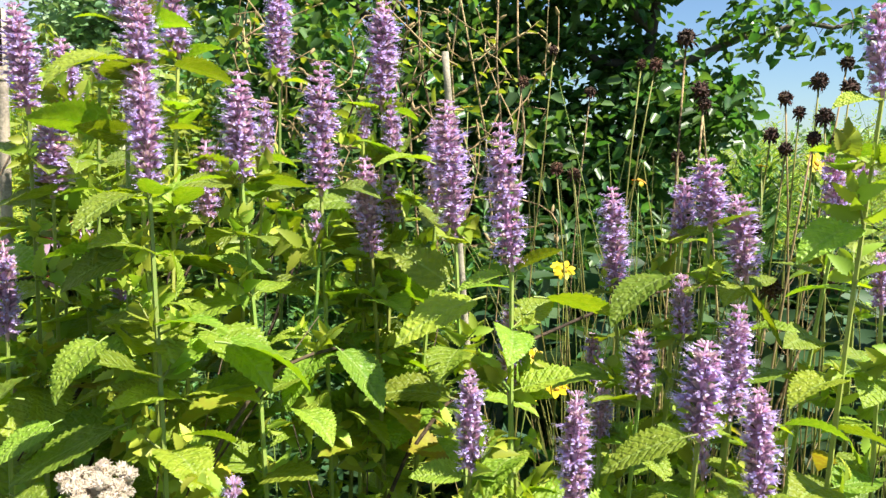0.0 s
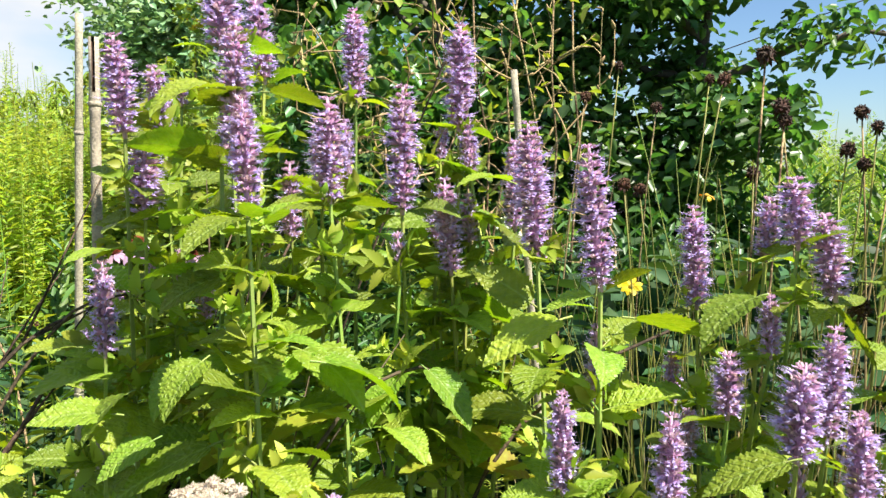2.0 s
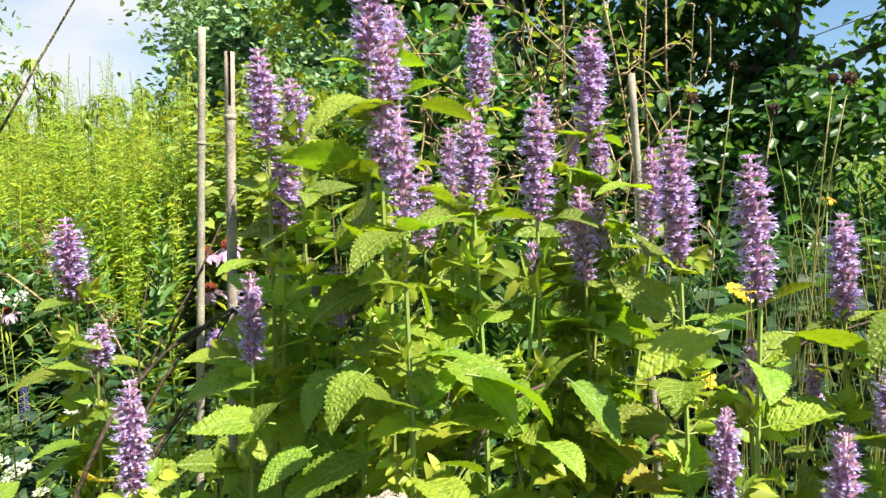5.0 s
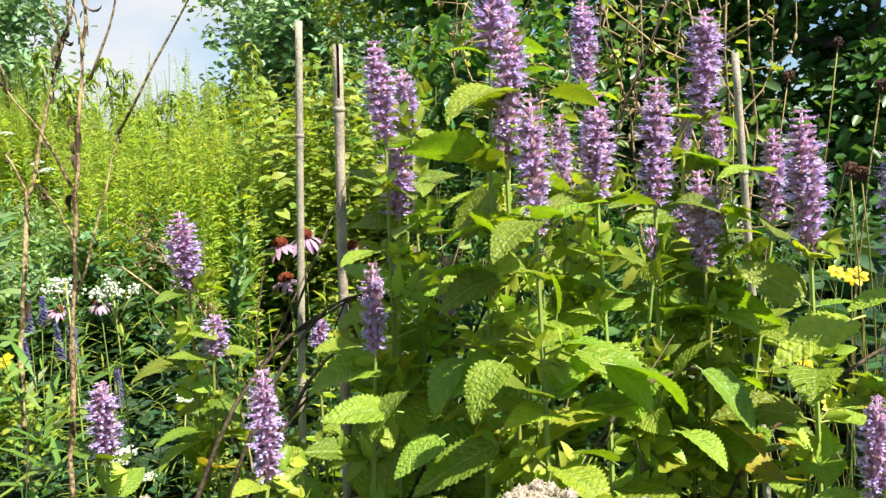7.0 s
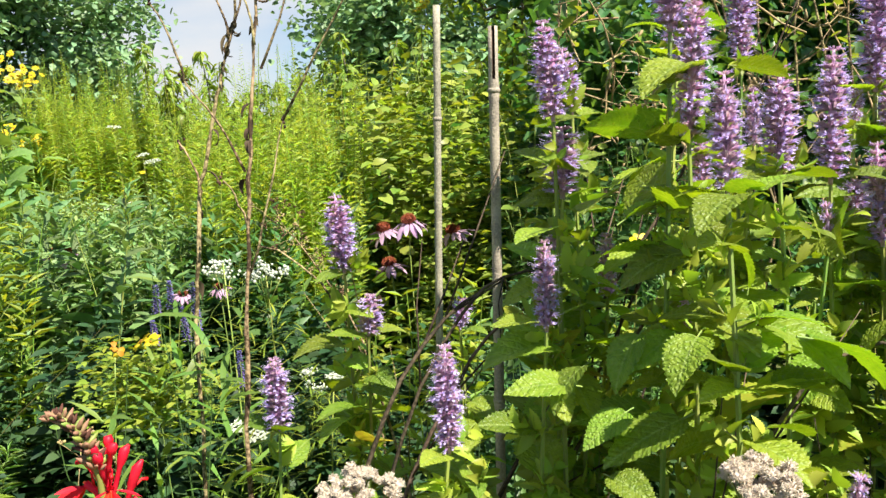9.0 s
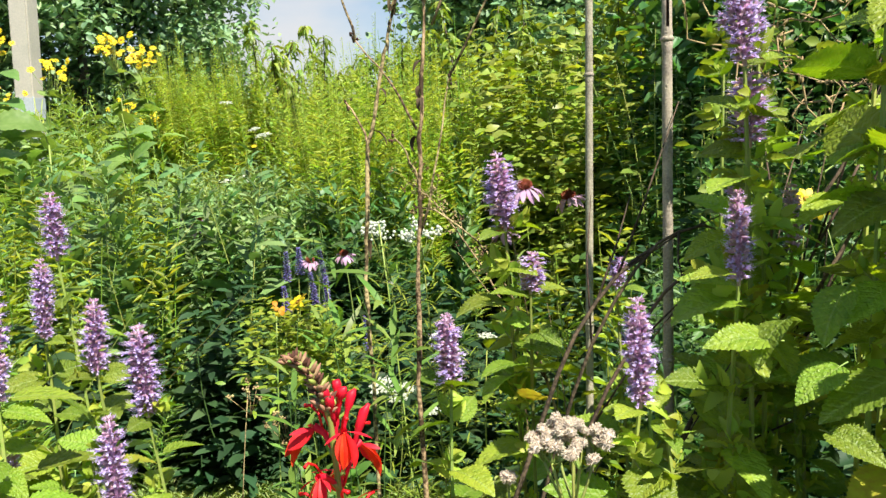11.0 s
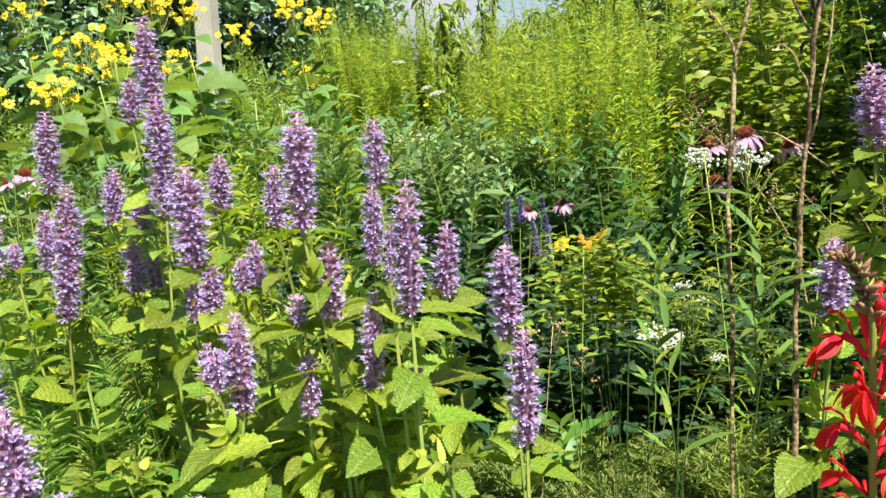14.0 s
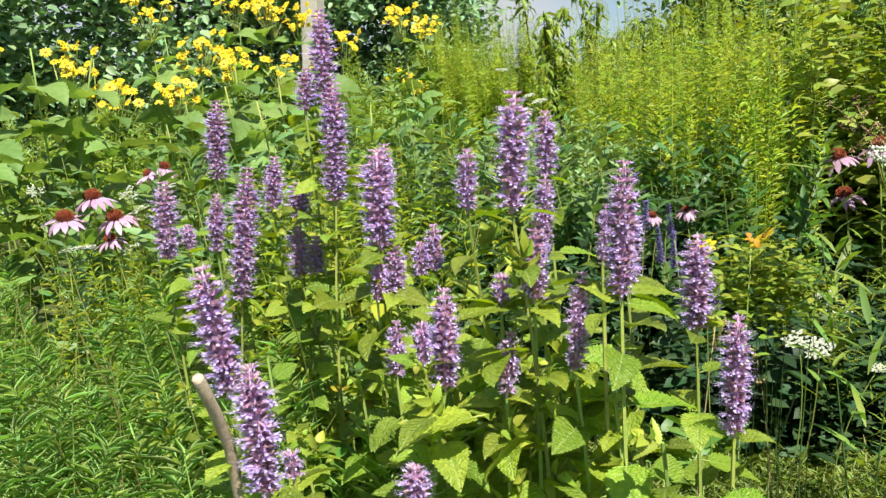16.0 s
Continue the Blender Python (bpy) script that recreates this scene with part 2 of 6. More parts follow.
M_ASTER = material("aster leaf", (0.105, 0.205, 0.062), (0.18, 0.285, 0.10), 0.5, 0.26, (1.7, 1.7, 0.7), 0.4, 0.03, 1.1, 0.0, True, 0.4, 3.0)
M_THREAD = material("thread leaf", (0.19, 0.325, 0.085), (0.28, 0.41, 0.125), 0.5, 0.38, (1.7, 1.8, 0.6), 0.4, 0.03, 4, 0.0, True)
M_BUD = material("withered bud", (0.30, 0.16, 0.09), (0.30, 0.26, 0.10), 0.7, 0.1, (1, 1, 1), 0.4, 0.04, 200, 0.0, True)
M_CUT = material("pale cut stalk", (0.56, 0.46, 0.33), (0.44, 0.35, 0.24), 0.75, 0, None, 0.1, 0.02, 300, 0.6, False, 0.3, 40)
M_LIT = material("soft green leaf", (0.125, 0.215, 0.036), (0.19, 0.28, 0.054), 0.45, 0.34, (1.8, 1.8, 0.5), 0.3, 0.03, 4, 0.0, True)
# brambles on the sunny side: sunlight is put into this yellow-green
M_VINE = material("sunlit bramble leaf", (0.155, 0.245, 0.038), (0.295, 0.36, 0.062), 0.42, 0.36, (1.9, 1.8, 0.5), 0.4, 0.03, 5, 0.0, True, 0.4)
M_GOLD = material("goldenrod leaf", (0.24, 0.355, 0.058), (0.335, 0.425, 0.085), 0.55, 0.4, (2.0, 1.8, 0.6), 0.35, 0.03, 4, 0.0, True)
M_FIELD = material("field weed leaf", (0.19, 0.295, 0.055), (0.27, 0.365, 0.08), 0.6, 0.36, (1.9, 1.8, 0.6), 0.35, 0.03, 2, 0.0, True)
M_TICK = material("tickseed leaf", (0.195, 0.285, 0.03), (0.28, 0.355, 0.045), 0.5, 0.4, (1.6, 1.5, 0.4), 0.35, 0.03, 5, 0.0, True)
M_LAWN = material("lawn blade", (0.17, 0.25, 0.048), (0.245, 0.31, 0.08), 0.55, 0.35, (1.8, 1.8, 0.6), 0.3, 0.03, 6, 0.0, True)
M_TWIG = material("dark twig", (0.035, 0.025, 0.015), (0.115, 0.08, 0.05), 0.85, 0, None, 0.25, 0.02, 190, 0.8, False, 0.3, 24.0, 0.0, 0.15)
M_WIRE = material("wire", (0.05, 0.05, 0.055), None, 0.6)


# ---- mesh building ----
class Geo:
    """Gathers points and faces, with a material number for each face, as plain arrays."""

    def __init__(self):
        self.v, self.f, self.n, self.m, self.count = [], [], [], [], 0

    def add(self, pts, faces, m=0):
        pts = np.asarray(pts, float).reshape(-1, 3)
        flat = np.fromiter((i for f in faces for i in f), int)
        self.v.append(pts)
        self.f.append(flat + self.count)
        self.n.append(np.fromiter((len(f) for f in faces), int))
        self.m.append(np.full(len(faces), m, int))
        self.count += len(pts)
        return self

    def arrays(self):
        return [np.concatenate(a) for a in (self.v, self.f, self.n, self.m)]

    def scatter(self, tpl, mats, m=None):
        """Adds a copy of tpl (arrays) under each 4 x 4 matrix."""
        v, f, n, mm = tpl
        mats = np.asarray(mats, float).reshape(-1, 4, 4)
        k, c = len(mats), len(v)
        out = np.einsum("kij,pj->kpi", mats[:, :3, :3], v) + mats[:, None, :3, 3]
        self.v.append(out.reshape(-1, 3))
        self.f.append((f[None] + (np.arange(k) * c)[:, None]).ravel() + self.count)
        self.n.append(np.tile(n, k))
        self.m.append(np.tile(mm if m is None else np.full(len(mm), m), k))
        self.count += k * c
        return self

    def mesh(self, name, mats, smooth=True):
        v, f, n, m = self.arrays()
        me = bpy.data.meshes.new(name)
        me.vertices.add(len(v))
        me.vertices.foreach_set("co", v.ravel())
        me.loops.add(len(f))
        me.loops.foreach_set("vertex_index", f.astype(np.int32))
        me.polygons.add(len(n))
        me.polygons.foreach_set("loop_start", np.r_[0, np.cumsum(n)[:-1]].astype(np.int32))
        me.polygons.foreach_set("loop_total", n.astype(np.int32))
        me.polygons.foreach_set("material_index", m.astype(np.int32))
        me.polygons.foreach_set("use_smooth", np.full(len(n), smooth))
        for mat in mats if isinstance(mats, (list, tuple)) else [mats]:
            me.materials.append(mat)
        me.update(calc_edges=True)
        return me


def part(name, mesh, parent=None, m=None, label=""):
    ob = new(name, mesh)
    if m is not None:
        ob.matrix_basis = m
    ob.parent = parent
    return tagged(ob, label)


def thing(name, x, y, z, label, category, group="", rz=0.0, kind=""):
    ob = new(name)
    ob.empty_display_size = 0.05
    ob.matrix_basis = pose(x, y, z, 0, 0, rz)
    return tagged(ob, label, category, group, kind)


def trs(x, y, z, rx=0.0, ry=0.0, rz=0.0, s=1.0):
    """Place, turn (degrees) and scale."""
    sc = s if isinstance(s, (tuple, list)) else (s, s, s)
    return pose(x, y, z, rx, ry, rz) @ Matrix.Diagonal((*sc, 1))


def tube(g, pts, radii, sides=6, m=0, cap=True):
    pts = np.asarray(pts, float)
    radii = np.full(len(pts), radii) if np.isscalar(radii) else np.asarray(radii, float)
    d = np.gradient(pts, axis=0)
    d /= np.linalg.norm(d, axis=1)[:, None] + 1e-12
    ref = np.array([1.0, 0, 0]) if abs(d[0, 0]) < 0.8 else np.array([0, 1.0, 0])
    a = np.cross(d, ref)
    a /= np.linalg.norm(a, axis=1)[:, None] + 1e-12
    b = np.cross(d, a)
    ang = np.arange(sides) * 2 * np.pi / sides
    ring = np.cos(ang)[None, :, None] * a[:, None] + np.sin(ang)[None, :, None] * b[:, None]
    v = (pts[:, None] + radii[:, None, None] * ring).reshape(-1, 3)
    k = len(pts)
    faces = [(i * sides + j, i * sides + (j + 1) % sides, (i + 1) * sides + (j + 1) % sides, (i + 1) * sides + j) for i in range(k - 1) for j in range(sides)]
    if cap:
        faces += [tuple(range(sides - 1, -1, -1)), tuple((k - 1) * sides + j for j in range(sides))]
    return g.add(v, faces, m)


def bend(p0, p1, sag=(0, 0, 0), n=6, wob=0.0, rng=None):
    """Points from p0 to p1, bowed by sag and made uneven by wob."""
    p0, p1, sag = (np.array(a, float) for a in (p0, p1, sag))
    s = np.linspace(0, 1, n)[:, None]
    pts = p0 + (p1 - p0) * s + sag * 4 * s * (1 - s)
    if wob and rng is not None:
        pts[1:-1] += rng.normal(0, wob, (n - 2, 3))
    return pts


def leaf(g, length, width, seg=8, half=2, fold=0.3, droop=0.5, teeth=0.0, ripple=0.0, m=0, blunt=0.75, twist=0.0):
    """A leaf from the origin along +y, its upper face up: folded along the rib, bowed down, toothed at the edge."""
    v = []
    ang, y, z = 0.0, 0.0, 0.0
    for i in range(seg + 1):
        s = i / seg
        w = 0.5 * width * max(math.sin(math.pi * min(1.0, 0.02 + 0.98 * s) ** blunt), 0.0) ** 0.85
        if i == seg:
            w = 0.0
        if i:
            ang = -droop * s
            y += length / seg * math.cos(ang)
            z += length / seg * math.sin(ang)
        for j in range(-half, half + 1):
            u = j / half
            e = w * u
            if abs(j) == half:
                e *= 1 + teeth * (1 if i % 2 else -0.6)
            rise = abs(e) * fold - abs(u) ** 2 * w * fold * 0.5
            rise += ripple * length * math.sin(s * math.pi * 2 * seg / 4 + abs(u) * 2.0) * abs(u) * (1 if half > 1 else 0)
            tw = twist * s
            v.append((e * math.cos(tw) - rise * math.sin(tw), y - rise * math.sin(ang), z + rise * math.cos(ang) + e * math.sin(tw)))
    k = 2 * half + 1
    faces = [(i * k + j, i * k + j + 1, (i + 1) * k + j + 1, (i + 1) * k + j) for i in range(seg) for j in range(k - 1)]
    return g.add(v, faces, m)


def chip(g, length, width, fold=0.25, droop=0.3, m=0, rib=False):
    """A small leaf of two or four triangles, folded along its rib."""
    h = width * 0.5 * fold
    tip = (0, length * math.cos(droop), -length * math.sin(droop) * 0.7)
    if rib:
        a, b = -0.32 * math.sin(droop) * 0.25 * length, -0.7 * math.sin(droop) * 0.6 * length
        v = [(0, 0, 0), (-width * 0.48, length * 0.3, h + a), (-width * 0.4, length * 0.7, h * 0.8 + b), tip, (width * 0.4, length * 0.7, h * 0.8 + b), (width * 0.48, length * 0.3, h + a)]
        return g.add(v, [(0, 3, 2, 1), (0, 5, 4, 3)], m)
    return g.add([(0, 0, 0), (-width / 2, length * 0.42, h), tip, (width / 2, length * 0.42, h)], [(0, 2, 1), (0, 3, 2)], m)


def ball(g, c, r, rings=4, sides=6, m=0, squash=1.0):
    v, f = [(c[0], c[1], c[2] - r * squash)], []
    for i in range(1, rings):
        a = math.pi * i / rings
        for j in range(sides):
            b = 2 * math.pi * (j + 0.5 * (i % 2)) / sides
            v.append((c[0] + r * math.sin(a) * math.cos(b), c[1] + r * math.sin(a) * math.sin(b), c[2] - r * squash * math.cos(a)))
    v.append((c[0], c[1], c[2] + r * squash))
    for j in range(sides):
        f.append((0, 1 + (j + 1) % sides, 1 + j))
        f.append((len(v) - 1, 1 + (rings - 2) * sides + j, 1 + (rings - 2) * sides + (j + 1) % sides))
    for i in range(rings - 2):
        for j in range(sides):
            a, b = 1 + i * sides + j, 1 + i * sides + (j + 1) % sides
            f.append((a, b, b + sides, a + sides))
    return g.add(v, f, m)


def aim(p, d, roll=0.0, s=1.0):
    """The matrix that lays a leaf's +y along d at p, upper face up."""
    y = Vector(d).normalized()
    up = Vector((0, 0, 1)) if abs(y.z) < 0.98 else Vector((1, 0, 0))
    x = y.cross(up).normalized()
    z = x.cross(y)
    m = Matrix((x, y, z)).transposed().to_4x4()
    m.translation = p
    return m @ pose(0, 0, 0, 0, roll, 0) @ Matrix.Diagonal((s, s, s, 1))


# ---- the ground: one sheet to the horizon ----
RNG = np.random.default_rng(7)
g = Geo()
n = 60
xs = np.sign(np.linspace(-1, 1, n)) * np.abs(np.linspace(-1, 1, n)) ** 3 * 400
vv = [(x, y, 0.0 if max(abs(x), abs(y)) > 8 else 0.015 * noise.noise((x * 1.3, y * 1.3, 0))) for y in xs for x in xs]
g.add(vv, [(j * n + i, j * n + i + 1, (j + 1) * n + i + 1, (j + 1) * n + i) for j in range(n - 1) for i in range(n - 1)])
tagged(new("ground", g.mesh("ground", [M_SOIL])), "dark garden soil under low plants", "ground", kind="structure")


def polar(az, d, x0=0.0, y0=0.0):
    return x0 + d * math.sin(radians(az)), y0 + d * math.cos(radians(az))


def mats_of(list_of):
    return np.array([np.array(m) for m in list_of])


# ---- anise hyssop ----
def floret_templates():
    """Calyx alone, calyx with open corolla, faded calyx: along +y."""
    out = []
    for kind in range(3):
        t = Geo()
        L = (0.0075, 0.0075, 0.0085)[kind]
        tube(t, [(0, 0, 0), (0, L * 0.55, 0.0004), (0, L, 0.001)], [0.0007, 0.0014, 0.0018], 3, 2 if kind == 2 else 0, False)
        if kind == 2:
            t.add([(0, L * 0.8, 0), (0.0012, L * 1.25, 0.001), (-0.0012, L * 1.25, 0.001)], [(0, 1, 2)], 2)
        if kind == 1:
            tube(t, [(0, L * 0.7, 0.0004), (0, L * 1.35, 0.0012)], [0.0009, 0.0013], 3, 1, False)
            e = L * 1.35
            t.add([(-0.0009, e, 0.0018), (0.0009, e, 0.0018), (0.0006, e + 0.0014, 0.003), (-0.0006, e + 0.0014, 0.003)], [(0, 1, 2, 3)], 1)
            t.add([(-0.001, e, 0.0), (0.001, e, 0.0), (0.0013, e + 0.002, -0.0014), (-0.0013, e + 0.002, -0.0014)], [(0, 1, 2, 3)], 1)
            for sx in (-0.0007, 0.0001, 0.0008):
                t.add([(sx, e, 0.001), (sx + 0.0004, e, 0.0012), (sx * 3.2, e + 0.0082, 0.0022 + abs(sx))], [(0, 1, 2)], 1)
        out.append(t.arrays())
    return out


FLORETS = floret_templates()


def spike_mesh(length, radius, seed):
    """A dense spike of stacked whorls of florets, tapering to a blunt tip."""
    rng = np.random.default_rng(seed)
    g = Geo()
    tube(g, [(0, 0, -0.004), (0, 0, length * 0.5), (0, 0, length * 0.97)], [0.0022, 0.004, 0.0012], 6, 0)
    lists = [[], [], []]
    whorls = max(3, round(length / 0.0086))
    for w in range(whorls):
        s = (w + 0.5) / whorls
        z = length * s
        full = min(1.0, 0.72 + 1.2 * s) * (1.0 if s < 0.72 else 1 - 0.62 * (s - 0.72) / 0.28)
        full *= rng.uniform(0.9, 1.08)
        k = int(round(30 * (0.55 + 0.45 * full)))
        phase = rng.uniform(0, 6.28)
        for i in range(k):
            a = phase + 6.283 * i / k + rng.normal(0, 0.12)
            sc = radius / 0.0145 * full * rng.uniform(0.85, 1.15)
            r = rng.random()
            kind = 1 if r < 0.42 else (2 if r < 0.58 else 0)
            if s > 0.86 and kind == 1 and rng.random() < 0.5:
                kind = 0
            lift = rng.normal(0.16, 0.2) if kind == 1 else rng.normal(0.46, 0.2)
            lift += 0.5 * max(0, s - 0.75)
            d = Vector((math.cos(a) * math.cos(lift), math.sin(a) * math.cos(lift), math.sin(lift)))
            p = Vector((math.cos(a) * 0.0028, math.sin(a) * 0.0028, z + rng.normal(0, 0.0004)))
            lists[kind].append(aim(p, d, rng.uniform(-40, 40), sc))
    for kind in range(3):
        if lists[kind]:
            g.scatter(FLORETS[kind], mats_of(lists[kind]))
    return g.mesh("flower_spike", [M_CALYX, M_COROLLA, M_PALE, M_STEM])


SPIKES = [(L, 0.016, spike_mesh(L, 0.016, 11 + i)) for i, L in enumerate((0.03, 0.05, 0.065, 0.08, 0.095, 0.11, 0.125, 0.14, 0.16, 0.2))]


def hyssop_leaf(seed, mat):
    rng = np.random.default_rng(seed)
    g = Geo()
    leaf(g, 1.0, rng.uniform(0.56, 0.68), 30, 2, rng.uniform(0.2, 0.6), rng.uniform(0.3, 0.95), 0.09, 0.007, 0, 0.6, rng.uniform(-0.45, 0.45))
    g.v[-1][:, 1] += 0.16
    tube(g, [(0, 0, 0), (0, 0.1, 0.002), (0, 0.19, -0.004)], [0.015, 0.013, 0.01], 5, 1, False)
    return g.mesh("leaf", [mat, M_STEM])


LEAVES = [hyssop_leaf(40 + i, M_LEAF) for i in range(8)]
YLEAVES = [hyssop_leaf(60 + i, M_YLEAF) for i in range(3)]


def side_shoot(seed):
    """Young leaves in the axil of a large one: pairs that open upwards round a short stem."""
    rng = np.random.default_rng(seed)
    g = Geo()
    tube(g, [(0, 0, 0), (0, 0.3, 0.02), (0.02, 0.55, 0.05)], [0.022, 0.018, 0.01], 4, 1, False)
    for i in range(7):
        t = Geo()
        leaf(t, rng.uniform(0.34, 0.62) * (1.1 - 0.08 * i), rng.uniform(0.15, 0.23), 16, 1, rng.uniform(0.4, 1.0), rng.uniform(0.2, 1.2), 0.17, 0, 0, 0.6, rng.uniform(-0.6, 0.6))
        a = 3.14 * (i % 2) + 1.57 * (i // 2) + rng.normal(0, 0.35)
        h = 0.12 + 0.075 * i
        g.scatter(t.arrays(), mats_of([aim((0, h, 0.02), (math.cos(a), rng.uniform(0.3, 1.0), math.sin(a)), rng.normal(0, 25))]))
    return g.arrays()


SHOOTS = [side_shoot(700 + i) for i in range(6)]
DROP = (0.006, 0.06, 0.12, 0.185, 0.25, 0.32, 0.4, 0.48, 0.56)
SIZE = (0.055, 0.072, 0.084, 0.091, 0.092, 0.09, 0.084, 0.074, 0.06)


def hyssop(x, y, z, dx, dy, dz, r, seed, label, group, leaves=7, yellow=0.012, big=1.0):
    """A square-stemmed stalk from the ground with opposite toothed leaves and, where dz is not 0, a flower spike."""
    rng = np.random.default_rng(seed)
    bx, by = x + rng.normal(0, 0.03) - 2 * dx, y + rng.normal(0, 0.03) + 0.02 - 2 * dy
    ob = thing("anise_hyssop", bx, by, 0.0, label, "hyssop", group)
    top = np.array((x - bx, y - by, z))
    pts = bend((0, 0, 0), top, (rng.normal(0, 0.012), rng.normal(0, 0.012), 0), 7)
    g = Geo()
    tube(g, pts, np.linspace(0.0044, 0.0022, 7), 4)
    part("stem", g.mesh("stem", [M_STEM], False), ob)
    if dz:
        L, R, me = min(SPIKES, key=lambda q: abs(q[0] - dz))
        tilt = Vector((0, 0, 1)).rotation_difference(Vector((dx, dy, dz)).normalized()).to_matrix().to_4x4()
        part("flower_spike", me, ob, Matrix.Translation(top) @ tilt @ trs(0, 0, 0, 0, 0, rng.uniform(0, 360), (1.04 * r / R, 1.04 * r / R, 1.03 * dz / L)))
    a0 = rng.normal(0, 30) + 20 if dz else rng.uniform(0, 360)
    young = Geo()
    for k in range(leaves):
        d = DROP[k] * (1 if dz else 0.8) * rng.uniform(0.92, 1.08)
        if d > z - 0.1:
            break
        s = 1 - d / z
        i = min(5, int(s * 6))
        p = pts[i] + (pts[i + 1] - pts[i]) * (s * 6 - i)
        for side in (0, 180):
            if rng.random() < (0.06 if k < 3 else 0.22):
                continue
            a = radians(a0 + 90 * k + side + rng.normal(0, 14))
            up = rng.normal(0.2 if k else 0.34, 0.2)
            size = SIZE[k] * rng.uniform(0.78, 1.12) * big * (min(1.0, r / 0.015) ** 0.7 if dz else (0.6 + 0.1 * k if k < 4 else 1))
            old = p[2] < 0.84 and rng.random() < (yellow * 4 if k > 2 else 0)
            me = (YLEAVES if old else LEAVES)[rng.integers(3 if old else 8)]
            part("leaf", me, ob, aim(Vector(p), (math.cos(a) * math.cos(up), math.sin(a) * math.cos(up), math.sin(up)), rng.normal(0, 16), size), "yellowing leaf" if old else "")
            for q in range(2 if x > -1.0 and k > 1 else 1):
                if rng.random() < (0.3 if x < -1.0 or x > 0.06 else 0.62):
                    b = a + rng.normal(0, 0.7)
                    young.scatter(SHOOTS[rng.integers(6)], mats_of([aim(p + (pts[i] - pts[i + 1]) * rng.uniform(0, 0.3) * q, (math.cos(b), math.sin(b), rng.uniform(0.3, 1.5)), rng.uniform(0, 360), rng.uniform(0.035, 0.08))]))
    if young.v:
        tagged(part("young_growth", young.mesh("young_growth", [M_YOUNG, M_STEM]), ob), "young yellow-green leaves", kind="stuff")
    return ob


STALKS_A = [  # main clump
    (-0.357, 0.759, 1.200, 0.001, 0.000, 0.086, 0.0190), (-0.337, 0.734, 1.088, 0.004, 0.001, 0.138, 0.0170),
    (-0.301, 0.673, 1.040, -0.005, -0.001, 0.107, 0.0146), (-0.276, 1.058, 1.174, -0.005, -0.000, 0.121, 0.0180),
    (-0.248, 0.779, 1.049, -0.003, -0.000, 0.106, 0.0182), (-0.185, 0.887, 1.031, -0.002, 0.000, 0.146, 0.0192),
    (-0.126, 0.987, 1.135, -0.002, 0.000, 0.129, 0.0200), (-0.109, 0.977, 1.075, -0.006, 0.001, 0.063, 0.0121),
    (-0.149, 0.980, 1.093, 0.002, -0.000, 0.046, 0.0090), (-0.126, 0.903, 0.958, -0.011, 0.001, 0.113, 0.0161),
    (-0.149, 0.952, 0.985, 0.001, -0.000, 0.042, 0.0132), (-0.050, 0.919, 1.013, -0.004, 0.001, 0.105, 0.0151),
    (-0.025, 0.840, 0.986, -0.016, 0.003, 0.151, 0.0193), (-0.185, 0.880, 0.967, -0.005, 0.000, 0.040, 0.0082),
]
STALKS_B = [  # main clump
    (-0.294, 0.935, 1.035, -0.007, -0.001, 0.105, 0.0137), (-0.489, 0.814, 1.113, -0.010, -0.003, 0.109, 0.0180),
    (-0.486, 0.853, 1.020, 0.000, 0.000, 0.082, 0.0227), (-0.535, 1.077, 1.161, 0.001, 0.000, 0.029, 0.0111),
    (-0.490, 0.761, 0.876, -0.001, -0.000, 0.101, 0.0145), (-0.506, 0.912, 0.936, -0.003, -0.001, 0.037, 0.0111),
    (-0.495, 0.974, 0.905, -0.004, -0.001, 0.059, 0.0109), (-0.439, 0.918, 0.881, -0.003, -0.001, 0.082, 0.0132),
    (-0.480, 0.894, 1.121, -0.011, -0.006, 0.077, 0.0150), (-0.354, 0.891, 1.182, -0.010, -0.004, 0.100, 0.0166),
    (-0.264, 0.945, 1.071, -0.003, -0.001, 0.069, 0.0102), (-0.324, 0.902, 0.993, -0.002, -0.001, 0.093, 0.0142),
    (-0.340, 0.828, 0.857, -0.001, -0.000, 0.042, 0.0088), (-0.108, 0.971, 0.989, -0.004, -0.000, 0.061, 0.0131),
]
STALKS_C = [  # main clump
    (-0.198, 0.578, 0.787, 0.002, 0.001, 0.027, 0.0090),
]
STALKS_D = [  # clump by the stakes
    (-0.829, 0.940, 0.901, -0.006, -0.004, 0.111, 0.0221), (-0.791, 0.931, 0.809, 0.005, 0.003, 0.058, 0.0195),
    (-0.853, 0.768, 0.718, -0.001, -0.001, 0.097, 0.0188), (-0.582, 0.669, 0.759, -0.001, -0.000, 0.116, 0.0165),
    (-0.704, 1.107, 0.774, 0.007, 0.003, 0.052, 0.0141),
]
